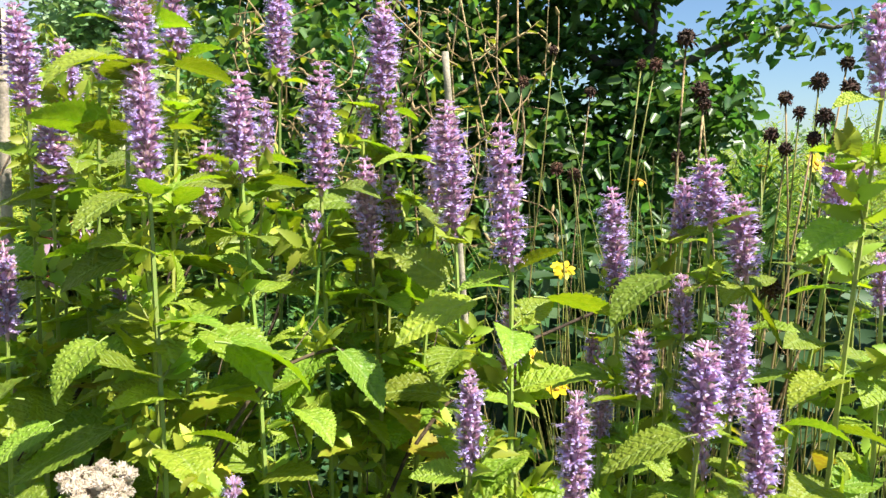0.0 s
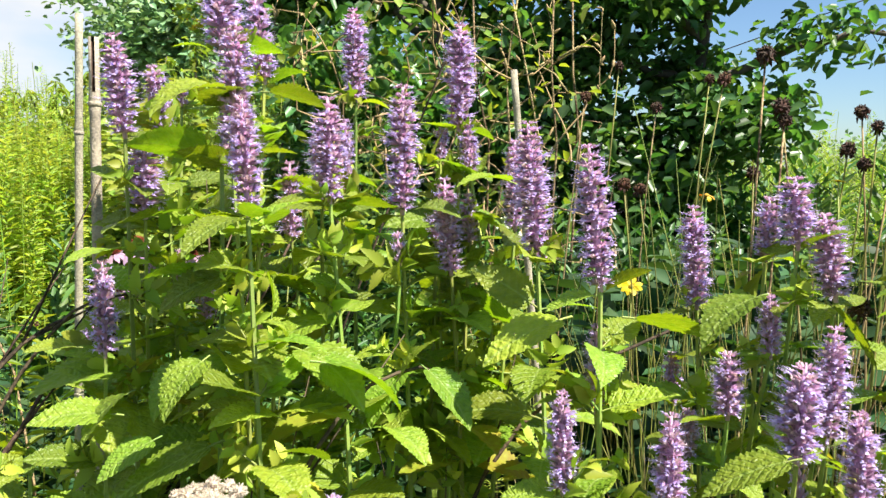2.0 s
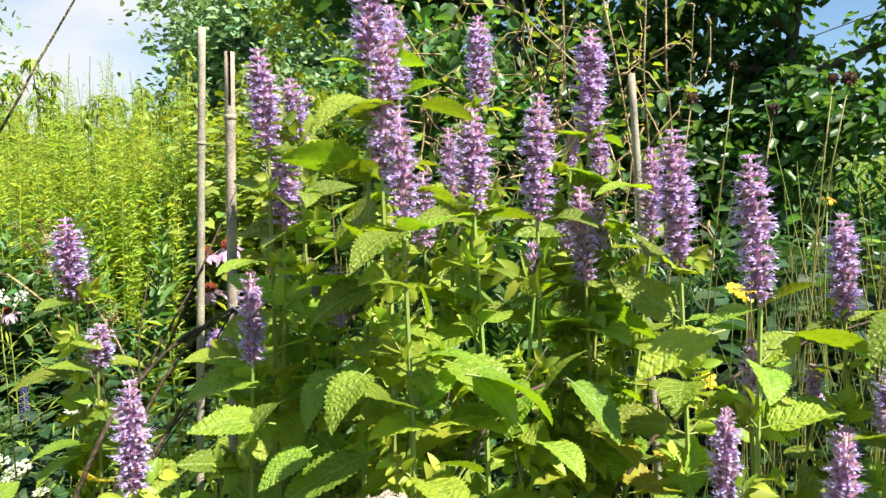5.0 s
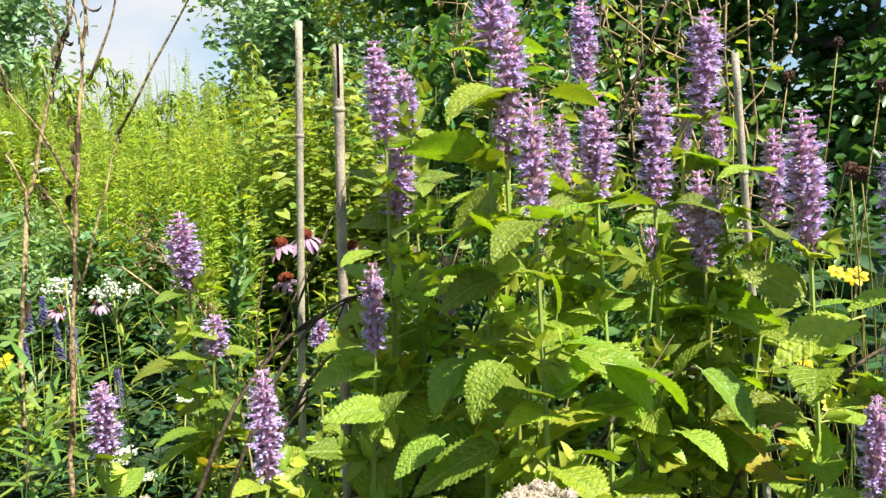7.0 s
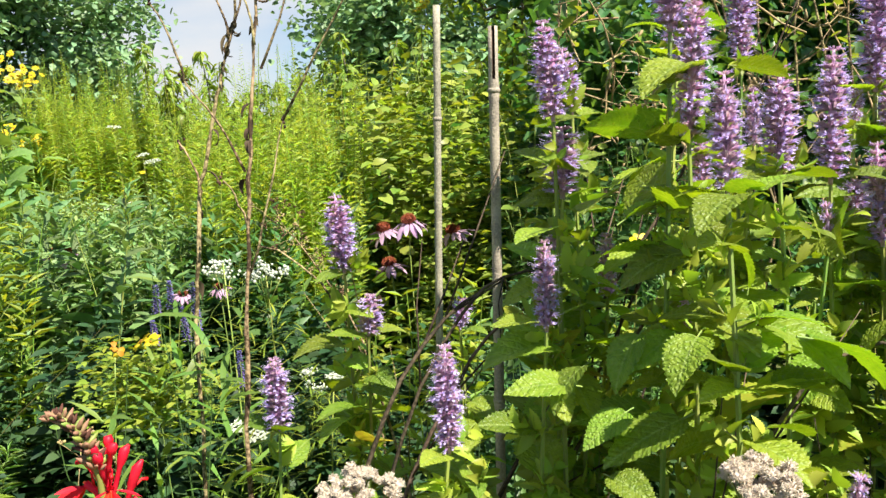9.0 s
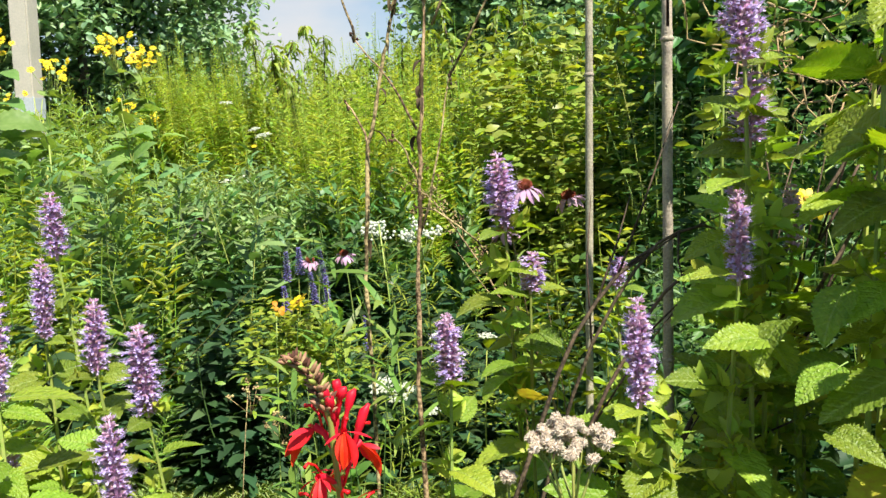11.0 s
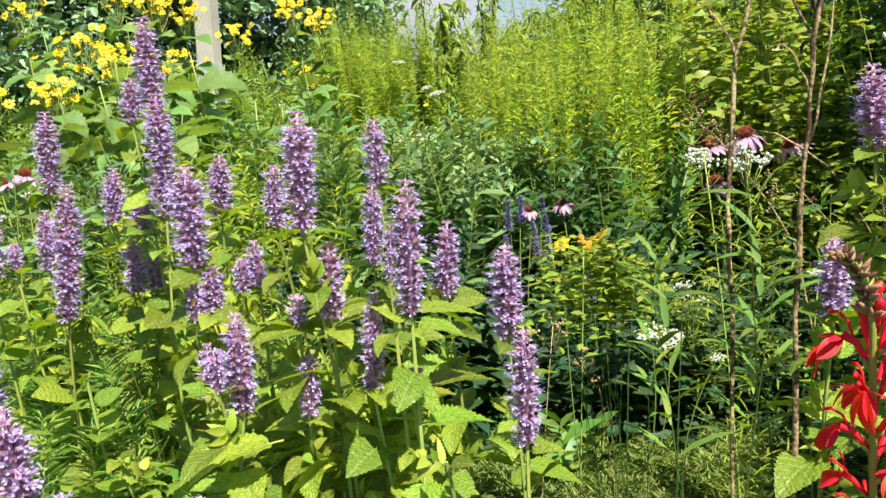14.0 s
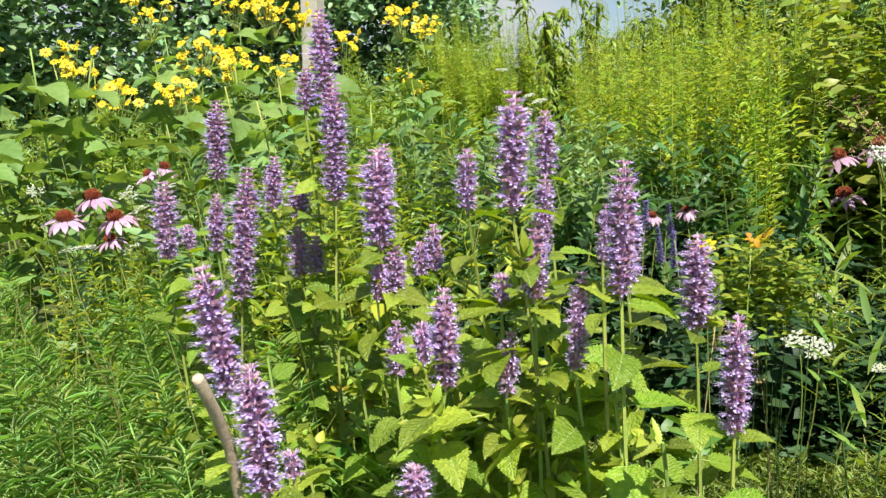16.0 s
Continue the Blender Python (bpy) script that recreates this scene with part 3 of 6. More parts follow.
STALKS_E = [  # clump beside the seed heads
    (0.031, 0.717, 0.976, -0.017, 0.001, 0.135, 0.0167), (0.168, 0.901, 0.928, -0.011, 0.002, 0.118, 0.0165),
    (0.250, 0.822, 1.011, -0.008, 0.002, 0.074, 0.0187), (0.291, 0.818, 0.957, -0.016, 0.006, 0.091, 0.0183),
    (0.228, 0.855, 0.994, -0.000, 0.000, 0.067, 0.0146), (0.222, 0.798, 0.897, -0.005, 0.001, 0.064, 0.0120),
    (0.235, 0.675, 0.851, -0.000, 0.000, 0.103, 0.0148), (0.193, 0.631, 0.847, 0.001, -0.000, 0.083, 0.0190),
    (0.247, 0.622, 0.799, -0.008, 0.003, 0.094, 0.0153), (0.170, 0.757, 0.842, -0.002, 0.001, 0.065, 0.0162),
    (0.157, 0.943, 0.796, -0.006, 0.001, 0.064, 0.0125), (0.091, 0.639, 0.771, -0.003, 0.001, 0.107, 0.0143),
    (-0.002, 0.657, 0.796, -0.004, 0.000, 0.093, 0.0134), (0.035, 0.740, 0.848, -0.002, 0.000, 0.086, 0.0119),
]
STALKS_F = [  # clump beside the seed heads
    (0.138, 0.786, 0.784, 0.000, -0.000, 0.053, 0.0125), (0.209, 0.659, 0.796, -0.003, 0.001, 0.040, 0.0083),
    (0.393, 0.843, 1.014, -0.008, 0.004, 0.084, 0.0147), (0.358, 0.706, 1.148, -0.009, 0.005, 0.080, 0.0133),
    (0.393, 0.734, 0.945, -0.004, 0.002, 0.055, 0.0113), (0.451, 0.919, 1.058, 0.002, -0.001, 0.030, 0.0169),
]
STALKS_G = [  # far bank
    (-1.867, 0.585, 1.020, 0.003, 0.004, 0.166, 0.0228), (-1.806, 0.532, 0.866, 0.008, 0.011, 0.194, 0.0224),
    (-1.887, 0.555, 1.019, 0.005, 0.008, 0.073, 0.0176), (-1.573, 0.396, 0.830, 0.004, 0.005, 0.132, 0.0227),
    (-2.150, 0.537, 0.900, 0.008, 0.014, 0.151, 0.0226), (-1.907, 0.392, 0.721, 0.017, 0.030, 0.215, 0.0227),
    (-2.099, 0.622, 0.825, 0.008, 0.013, 0.109, 0.0203), (-2.071, 0.665, 0.805, 0.004, 0.005, 0.073, 0.0239),
    (-1.929, 0.537, 0.725, 0.003, 0.005, 0.091, 0.0192), (-2.071, 0.464, 0.777, 0.006, 0.009, 0.105, 0.0174),
    (-2.104, 0.380, 0.771, 0.006, 0.011, 0.143, 0.0215), (-2.084, 0.414, 0.787, 0.002, 0.003, 0.047, 0.0130),
    (-1.913, 0.564, 0.726, 0.003, 0.004, 0.068, 0.0178), (-1.811, 0.646, 0.844, 0.008, 0.009, 0.108, 0.0206),
]
STALKS_H = [  # middle clump
    (-1.311, 0.343, 0.900, 0.007, 0.007, 0.125, 0.0177), (-1.443, 0.430, 0.881, 0.003, 0.004, 0.078, 0.0138),
    (-1.498, 0.704, 0.890, 0.003, 0.003, 0.102, 0.0188), (-1.470, 0.641, 0.778, 0.008, 0.006, 0.121, 0.0154),
    (-1.199, 0.373, 0.807, 0.006, 0.005, 0.140, 0.0161), (-1.213, 0.362, 0.846, 0.004, 0.003, 0.059, 0.0075),
    (-1.301, 0.584, 0.759, 0.008, 0.005, 0.102, 0.0173), (-1.198, 0.567, 0.717, 0.003, 0.001, 0.118, 0.0190),
    (-1.098, 0.419, 0.658, 0.004, 0.002, 0.126, 0.0147), (-1.297, 0.356, 0.796, 0.004, 0.004, 0.088, 0.0161),
    (-1.327, 0.334, 0.796, 0.002, 0.002, 0.032, 0.0120), (-1.321, 0.326, 0.691, 0.006, 0.006, 0.071, 0.0122),
    (-1.366, 0.273, 0.708, 0.004, 0.005, 0.112, 0.0163), (-1.380, 0.256, 0.739, 0.001, 0.001, 0.047, 0.0114),
]
STALKS_I = [  # middle clump
    (-1.566, 0.409, 0.763, 0.003, 0.004, 0.067, 0.0175), (-1.576, 0.384, 0.758, 0.005, 0.006, 0.050, 0.0143),
    (-1.217, 0.380, 0.712, 0.008, 0.006, 0.032, 0.0106), (-1.247, 0.354, 0.724, 0.009, 0.008, 0.107, 0.0127),
]
STALKS_J = [  # leaning clump
    (-1.468, 0.067, 0.754, -0.006, -0.010, 0.129, 0.0176), (-1.399, 0.047, 0.675, -0.001, -0.001, 0.125, 0.0176),
    (-1.504, 0.336, 0.677, 0.004, 0.004, 0.072, 0.0132), (-1.547, 0.478, 0.782, 0.001, 0.001, 0.066, 0.0138),
    (-1.563, 0.463, 0.775, 0.002, 0.002, 0.050, 0.0122), (-1.332, 0.174, 0.617, 0.002, 0.002, 0.048, 0.0148),
    (-1.408, 0.086, 0.669, 0.000, 0.000, 0.030, 0.0116),
]
FULL = "anise hyssop stalk with a lavender flower spike and toothed green leaves"
SHORT = "anise hyssop stalk with a short mauve flower spike low among leaves"
TALL = "tall anise hyssop stalk with a long lavender spike above its leaves"
seed = 100
for rows, group in ((STALKS_A + STALKS_B + STALKS_C, "hyssop in the main clump"), (STALKS_D, "hyssop by the stakes"), (STALKS_E + STALKS_F, "hyssop beside the seed heads"),
                    (STALKS_G, "hyssop on the far bank"), (STALKS_H + STALKS_I, "hyssop in the open clump"), (STALKS_J, "leaning hyssop stalks")):
    for row in rows:
        seed += 1
        hyssop(*row, seed, TALL if row[5] > 0.12 else (SHORT if row[5] < 0.07 else FULL), group, 7, 0.055 if "main" in group else 0.012, 0.9 if "seed heads" in group else (0.86 if row[0] < -1.0 else 1.0))

LEAFY = "leafy anise hyssop shoot without flowers, bright green toothed leaves"
for x0, x1, y0, y1, z0, z1, count in ((-0.44, 0.06, 0.70, 1.15, 0.5, 0.92, 12), (-0.62, -0.44, 0.66, 1.1, 0.5, 0.78, 3), (0.06, 0.46, 0.62, 1.0, 0.5, 0.72, 13), (-0.56, -0.42, 0.78, 1.0, 0.66, 0.8, 2),
                                      (-1.62, -1.08, 0.26, 0.62, 0.45, 0.7, 21), (-2.1, -1.5, 0.3, 0.8, 0.5, 0.72, 19), (-0.5, 0.3, 0.52, 0.66, 0.5, 0.68, 7)):
    for i in range(count):
        seed += 1
        hyssop(RNG.uniform(x0, x1), RNG.uniform(y0, y1), RNG.uniform(z0, z1), 0, 0, 0, 0.015, seed, LEAFY, "leafy hyssop shoots", 5, 0.004, 0.85 if x0 == 0.06 else 1.0)

# larger leaves that stand out, each on the nearest stalk
HERO_A = [
    (-0.332, 0.702, 1.157, -0.369, 0.629, 1.141), (-0.302, 0.714, 1.156, -0.252, 0.742, 1.136),
    (-0.050, 0.907, 1.067, -0.117, 0.872, 1.075), (-0.251, 0.785, 1.046, -0.193, 0.820, 1.032),
    (-0.283, 0.647, 1.037, -0.237, 0.684, 1.052), (-0.290, 0.644, 1.039, -0.327, 0.583, 1.019),
    (-0.413, 0.729, 1.030, -0.436, 0.659, 1.017), (-0.408, 0.732, 0.999, -0.347, 0.772, 1.025),
    (-0.170, 0.885, 1.035, -0.116, 0.872, 1.031), (-0.183, 0.883, 1.035, -0.235, 0.851, 1.025),
    (-0.239, 0.663, 0.906, -0.138, 0.708, 0.867), (0.054, 0.725, 0.947, 0.136, 0.743, 0.921),
    (0.009, 0.758, 0.939, -0.079, 0.715, 0.902), (0.198, 0.749, 0.971, 0.122, 0.705, 0.940),
    (0.173, 0.569, 0.872, 0.104, 0.566, 0.838), (-0.281, 0.680, 0.940, -0.277, 0.692, 0.987),
]
HERO_B = [
    (-0.322, 0.630, 0.916, -0.342, 0.575, 0.880), (-0.265, 0.685, 0.844, -0.193, 0.697, 0.852),
    (-0.268, 0.684, 0.841, -0.319, 0.631, 0.861), (0.265, 0.780, 0.963, 0.300, 0.745, 0.904),
    (0.359, 0.796, 1.079, 0.396, 0.756, 1.102), (0.235, 0.578, 0.878, 0.286, 0.565, 0.874),
    (-0.126, 0.922, 0.927, -0.044, 0.898, 0.896), (-0.148, 0.767, 0.880, -0.090, 0.734, 0.830),
    (-1.259, 0.396, 0.705, -1.235, 0.390, 0.636), (-1.237, 0.415, 0.702, -1.171, 0.474, 0.696),
    (-1.243, 0.422, 0.794, -1.179, 0.468, 0.771), (-1.300, 0.373, 0.806, -1.243, 0.397, 0.805),
    (-1.340, 0.224, 0.699, -1.335, 0.162, 0.688), (-1.320, 0.344, 0.792, -1.243, 0.428, 0.745),
    (-1.213, 0.387, 0.806, -1.155, 0.437, 0.790), (-1.319, 0.282, 0.683, -1.370, 0.182, 0.672),
]
HERO_C = [
    (-0.273, 0.719, 0.904, -0.177, 0.670, 0.877), (-0.284, 0.699, 0.841, -0.345, 0.667, 0.847),
    (-0.280, 0.699, 0.841, -0.206, 0.674, 0.858), (-0.327, 0.678, 0.819, -0.432, 0.605, 0.769),
    (-0.442, 0.705, 0.829, -0.509, 0.658, 0.833), (-0.379, 0.734, 0.889, -0.411, 0.690, 0.838),
    (-0.338, 0.738, 0.888, -0.384, 0.694, 0.853), (-0.220, 0.676, 0.802, -0.263, 0.648, 0.821),
    (-0.173, 0.690, 0.835, -0.123, 0.650, 0.826), (-0.489, 0.715, 0.895, -0.528, 0.684, 0.886),
    (-0.271, 0.769, 0.902, -0.329, 0.768, 0.924), (-0.220, 0.796, 0.947, -0.267, 0.759, 0.959),
    (-0.171, 0.760, 0.861, -0.133, 0.754, 0.912), (-0.436, 0.719, 0.852, -0.471, 0.668, 0.817),
    (-0.385, 0.668, 0.824, -0.424, 0.629, 0.790), (-0.409, 0.619, 0.773, -0.361, 0.586, 0.757),
]
STALK_LIST = [o for o in scene.objects if o.name.startswith("anise_hyssop")]
for i, (x0, y0, z0, x1, y1, z1) in enumerate(HERO_A + HERO_B + HERO_C):
    host = min(STALK_LIST, key=lambda o: (o.location.x - x0) ** 2 + (o.location.y - y0) ** 2)
    p, q = Vector((x0, y0, z0)), Vector((x1, y1, z1))
    part("leaf", LEAVES[i % 8], host, aim(p - host.location, q - p + Vector((0, 0, 0.018)), RNG.normal(0, 12), min(0.095, (q - p).length / 1.06)))


# ---- stakes and dry stalks ----
def stake(p0, p1, r, nodes, split=0.0):
    """A weathered cane with swollen nodes and a hollow, and with split its top broken open."""
    ob = thing("garden_stake", p0[0], p0[1], 0, "weathered grey bamboo garden stake stuck upright in the bed" if not split else "weathered bamboo garden stake with a split hollow top", "stake", "garden stakes")
    p0, p1 = Vector(p0), Vector(p1)
    d = p1 - p0
    zs, rs = [], []
    for q in np.linspace(0, 1, 24):
        zs.append(q), rs.append(r * (1.08 - 0.16 * q))
    for q in nodes:
        for o, k in ((-0.012, 1.0), (-0.004, 1.16), (0.0, 1.02), (0.005, 1.14), (0.012, 1.0)):
            zs.append(q + o), rs.append(r * k * (1.08 - 0.16 * q))
    order = np.argsort(zs)
    g = Geo()
    pts = [np.array(d) * zs[i] for i in order]
    tube(g, pts, [rs[i] for i in order], 10, 0, False)
    n0 = sum(len(a) for a in g.v)
    top = np.array(d)
    inner = [top, top - np.array(d.normalized()) * (split or 0.03)]
    tube(g, inner, r * 0.55, 10, 1, False)
    k = len(pts)
    a, b = (k - 1) * 10, n0
    g.f.append(np.array([i for j in range(10) for i in (a + j, a + (j + 1) % 10, b + (j + 1) % 10, b + j)]))
    g.n.append(np.full(10, 4)), g.m.append(np.zeros(10, int)), g.v.append(np.zeros((0, 3)))
    me = g.mesh("cane", [M_CANE, M_CANEIN])
    if split:
        bm = bmesh.new()
        bm.from_mesh(me)
        side = Vector((0.25, -1, 0)).normalized()
        gone = [f for f in bm.faces if f.calc_center_median().z > d.z - split and f.calc_center_median().xy.length > 0 and (f.calc_center_median() - d * (f.calc_center_median().z / d.z)).normalized().dot(side) > 0.9]
        bmesh.ops.delete(bm, geom=gone, context="FACES")
        bm.to_mesh(me)
        bm.free()
    cane = part("cane", me, ob)
    for q in nodes:
        g = Geo()
        u = d.normalized() * r
        tube(g, [d * q + u * k for k in (-0.5, -0.2, 0.2, 0.5)], [r * 1.02, r * 1.24, r * 1.24, r * 1.02], 10)
        part("node_ring", g.mesh("node_ring", [M_CANE]), cane)
    return ob


stake((-0.792, 1.19, 0.0), (-0.758, 1.204, 1.312), 0.0068, (0.21, 0.52, 0.855))
stake((-0.600, 0.938, 0.0), (-0.592, 0.942, 1.238), 0.0072, (0.25, 0.58, 0.932), 0.07)
stake((0.078, 1.270, 0.0), (-0.057, 1.267, 1.241), 0.0065, (0.3, 0.62, 0.85))


def dry_stalk(base, pts, branches, seed, label):
    rng = np.random.default_rng(seed)
    ob = thing("dry_stalk", base[0], base[1], 0, label, "dead stalk", "dead stalks")
    off = np.array((base[0], base[1], 0))
    g = Geo()
    P = np.array(pts, float) - off
    fine = []
    for a, b in zip(P[:-1], P[1:]):
        for q in np.linspace(0, 1, 6, endpoint=False):
            fine.append(a + (b - a) * q + rng.normal(0, 0.0012, 3))
    fine.append(P[-1])
    tube(g, fine, np.linspace(0.0037, 0.0015, len(fine)) * rng.uniform(0.75, 1.25, len(fine)), 7)
    part("stem", g.mesh("stem", [M_DRY]), ob)
    for p, q in branches:
        g = Geo()
        tube(g, bend(np.array(p) - off, np.array(q) - off, (0.006, 0, 0.004), 7, 0.001, rng), np.linspace(0.002, 0.0009, 7), 5)
        twig = part("branch", g.mesh("branch", [M_DRY]), ob)
        g = Geo()
        for k in range(5):
            ball(g, np.array(q) - off + rng.normal(0, 0.005, 3), rng.uniform(0.0013, 0.0026), 4, 6, 0, 1.3)
        part("seed_head", g.mesh("seed_head", [M_SEED]), twig, None, "small dark seed cluster")
    for i in range(13):
        k = int(rng.uniform(0.3, 0.98) * (len(fine) - 1))
        g = Geo()
        leaf(g, rng.uniform(0.015, 0.036), rng.uniform(0.004, 0.009), 7, 1, 1.2, rng.uniform(1.0, 3.5), 0, 0, 0, 0.7, rng.uniform(-2, 2))
        a = rng.uniform(0, 6.28)
        part("withered_leaf", g.mesh("withered_leaf", [M_DRYLEAF]), ob, aim(Vector(fine[k]), (math.cos(a), math.sin(a), rng.uniform(-1.5, 0.3))), "curled brown leaf")
    return ob


dry_stalk((-0.972, 0.735, 0), [(-0.972, 0.735, 0), (-0.972, 0.762, 0.66), (-0.981, 0.784, 0.85), (-0.977, 0.812, 1.04), (-0.953, 0.83, 1.152), (-0.938, 0.84, 1.218), (-0.928, 0.85, 1.27), (-0.92, 0.86, 1.45)],
          [((-0.934, 0.84, 1.236), (-0.962, 0.84, 1.31)), ((-0.94, 0.838, 1.21), (-0.905, 0.85, 1.34)), ((-0.976, 0.812, 1.03), (-1.012, 0.82, 1.10))], 5,
          "tall brown dead flower stalk with thin side branches")
dry_stalk((-0.898, 0.735, 0), [(-0.898, 0.735, 0), (-0.893, 0.748, 0.66), (-0.892, 0.768, 0.85), (-0.881, 0.784, 1.05), (-0.873, 0.79, 1.148), (-0.871, 0.81, 1.261), (-0.868, 0.82, 1.45)],
          [((-0.862, 0.80, 1.19), (-0.815, 0.80, 1.30)), ((-0.869, 0.80, 1.22), (-0.893, 0.80, 1.295)), ((-0.885, 0.782, 1.06), (-0.965, 0.78, 1.179)), ((-0.965, 0.78, 1.179), (-1.008, 0.78, 1.28)), ((-0.885, 0.78, 0.98), (-0.915, 0.775, 1.05)), ((-0.888, 0.775, 0.92), (-0.867, 0.855, 1.125)), ((-0.867, 0.855, 1.125), (-0.735, 0.898, 1.37))], 6,
          "tall grey-brown dead flower stalk with curled leaves")


def fallen(p, q, sag, r, seed, label):
    rng = np.random.default_rng(seed)
    ob = thing("fallen_stem", p[0], p[1], 0, label, "dead stem", "fallen dead stems")
    off = np.array((p[0], p[1], 0))
    pts = bend(np.array(p) - off, np.array(q) - off, sag, 14, r * 0.5, rng)
    g = Geo()
    tube(g, pts, np.linspace(r, r * 0.45, 14), 6)
    part("stem", g.mesh("stem", [M_TWIG if seed != 10 else M_DRY]), ob)
    for i in range(3):
        k = rng.integers(4, 12)
        g = Geo()
        d = (pts[k] - pts[k - 1]) * 1.6 + rng.normal(0, 0.035, 3)
        tube(g, [pts[k], pts[k] + d, pts[k] + 1.9 * d + rng.normal(0, 0.01, 3)], [r * 0.45, r * 0.3, r * 0.15], 5)
        part("twig", g.mesh("twig", [M_TWIG if seed != 10 else M_DRY]), ob)


fallen((-0.90, 0.66, 0.0), (-0.334, 1.10, 1.07), (0.06, 0.0, 0.12), 0.0046, 1, "brown dead stem leaning across the bed")
fallen((-0.86, 0.72, 0.0), (-0.30, 1.13, 1.02), (0.07, 0.0, 0.10), 0.0045, 2, "thin grey dead stem leaning across the bed")
fallen((-0.80, 0.80, 0.0), (-0.36, 1.04, 0.98), (0.03, 0.0, 0.06), 0.004, 3, "dark dead stem leaning among leaves")
fallen((-0.05, 0.98, 0.0), (0.36, 1.12, 0.90), (-0.25, -0.15, 0.22), 0.004, 4, "dark twig lying through the leaves")
fallen((-0.60, 1.40, 0.0), (-0.15, 1.45, 1.36), (0.0, 0, 0.06), 0.0035, 5, "pale dead stem leaning on the shrub")
fallen((-0.88, 0.62, 0.0), (-0.60, 0.89, 0.89), (0.0, 0.0, 0.20), 0.0045, 6, "dark brown dead stem leaning in the bed")
fallen((-0.84, 0.66, 0.0), (-0.54, 0.88, 0.87), (0.01, 0.0, 0.20), 0.004, 7, "dark brown dead stem leaning in the bed")
fallen((-0.86, 0.74, 0.0), (-0.52, 0.93, 0.90), (0.0, 0.0, 0.28), 0.0035, 8, "thin dark dead stem leaning in the bed")
fallen((-0.45, 0.62, 0.0), (-0.12, 0.79, 0.86), (0.0, 0.0, 0.28), 0.0035, 9, "dark twig lying through the leaves")
fallen((-0.70, 1.0, 0.0), (-1.0, 0.98, 0.93), (0.05, 0.0, 0.22), 0.003, 10, "thin tan dead branch among green stems")
stub = thing("cut_stalk", -1.50, 0.10, 0, "pale thick cut-off stalk with a blunt end", "dead stalk")
g = Geo()
tube(g, [(0, 0, 0), (0.025, -0.025, 0.4), (0.04, -0.042, 0.62), (0.058, -0.059, 0.716), (0.08, -0.083, 0.765), (0.1, -0.106, 0.806), (0.101, -0.107, 0.809)], [0.007, 0.006, 0.0058, 0.0056, 0.0056, 0.0056, 0.0045], 10)
part("stem", g.mesh("stem", [M_CUT]), stub)


# ---- seed heads and yellow tickseed beside the hyssop ----
def seed_head_mesh(seed, mat):
    rng = np.random.default_rng(seed)
    g = Geo()
    ball(g, (0, 0, 0), 0.0085, 4, 7, 0, 0.85)
    for i in range(70):
        a, b = rng.uniform(0, 6.28), rng.uniform(-0.5, 1.4)
        d = Vector((math.cos(a) * math.cos(b), math.sin(a) * math.cos(b), math.sin(b)))
        t = Geo()
        tube(t, [(0, 0.004, 0), (0, 0.009, 0.0), (rng.normal(0, 0.002), rng.uniform(0.0095, 0.0125), rng.normal(0, 0.002))], [0.002, 0.0018, 0.0005], 3, 0, False)
        g.scatter(t.arrays(), mats_of([aim((0, 0, 0), d)]))
    for i in range(9):
        a = 6.283 * i / 9
        t = Geo()
        leaf(t, rng.uniform(0.007, 0.014), 0.004, 4, 1, 0.3, rng.uniform(0.8, 2.2))
        g.scatter(t.arrays(), mats_of([aim((math.cos(a) * 0.004, math.sin(a) * 0.004, -0.004), (math.cos(a), math.sin(a), -0.1))]))
    return g.mesh("seed_head", [mat])


HEADS = [seed_head_mesh(80 + i, M_SEED) for i in range(3)] + [seed_head_mesh(84, M_RUST)]
SEEDS = [(0.255, 0.992, 1.233), (0.287, 1.396, 1.244), (0.311, 1.391, 1.244), (0.098, 1.674, 1.231), (0.139, 1.470, 1.273), (0.270, 0.967, 1.168), (0.275, 0.966, 1.151), (0.482, 1.124, 1.198),
         (0.519, 1.108, 1.190), (0.534, 1.156, 1.229), (0.472, 1.074, 1.146), (0.481, 1.179, 1.157), (0.480, 1.234, 1.181), (0.447, 1.193, 1.122), (0.449, 1.138, 1.101), (0.328, 0.842, 0.944),
         (0.411, 0.882, 0.951), (0.294, 1.137, 1.084), (0.210, 1.461, 1.197), (0.144, 1.369, 1.056), (0.187, 1.464, 1.044), (0.462, 1.079, 1.117), (0.505, 1.10, 1.115), (0.42, 1.16, 0.98)]


def stemmed(name, x, y, z, label, category, group, seed, r=0.0016, mat=None, lean=0.06):
    rng = np.random.default_rng(seed)
    bx, by = x + rng.normal(0, lean), y + rng.normal(0, lean)
    ob = thing(name, bx, by, 0, label, category, group)
    g = Geo()
    pts = bend((0, 0, 0), (x - bx, y - by, z), (rng.normal(0, 0.02), rng.normal(0, 0.02), 0), 9)
    tube(g, pts, np.linspace(r * 1.3, r * 0.8, 9), 5)
    part("stem", g.mesh("stem", [mat or M_STEM]), ob)
    return ob, Vector((x - bx, y - by, z)), rng, pts


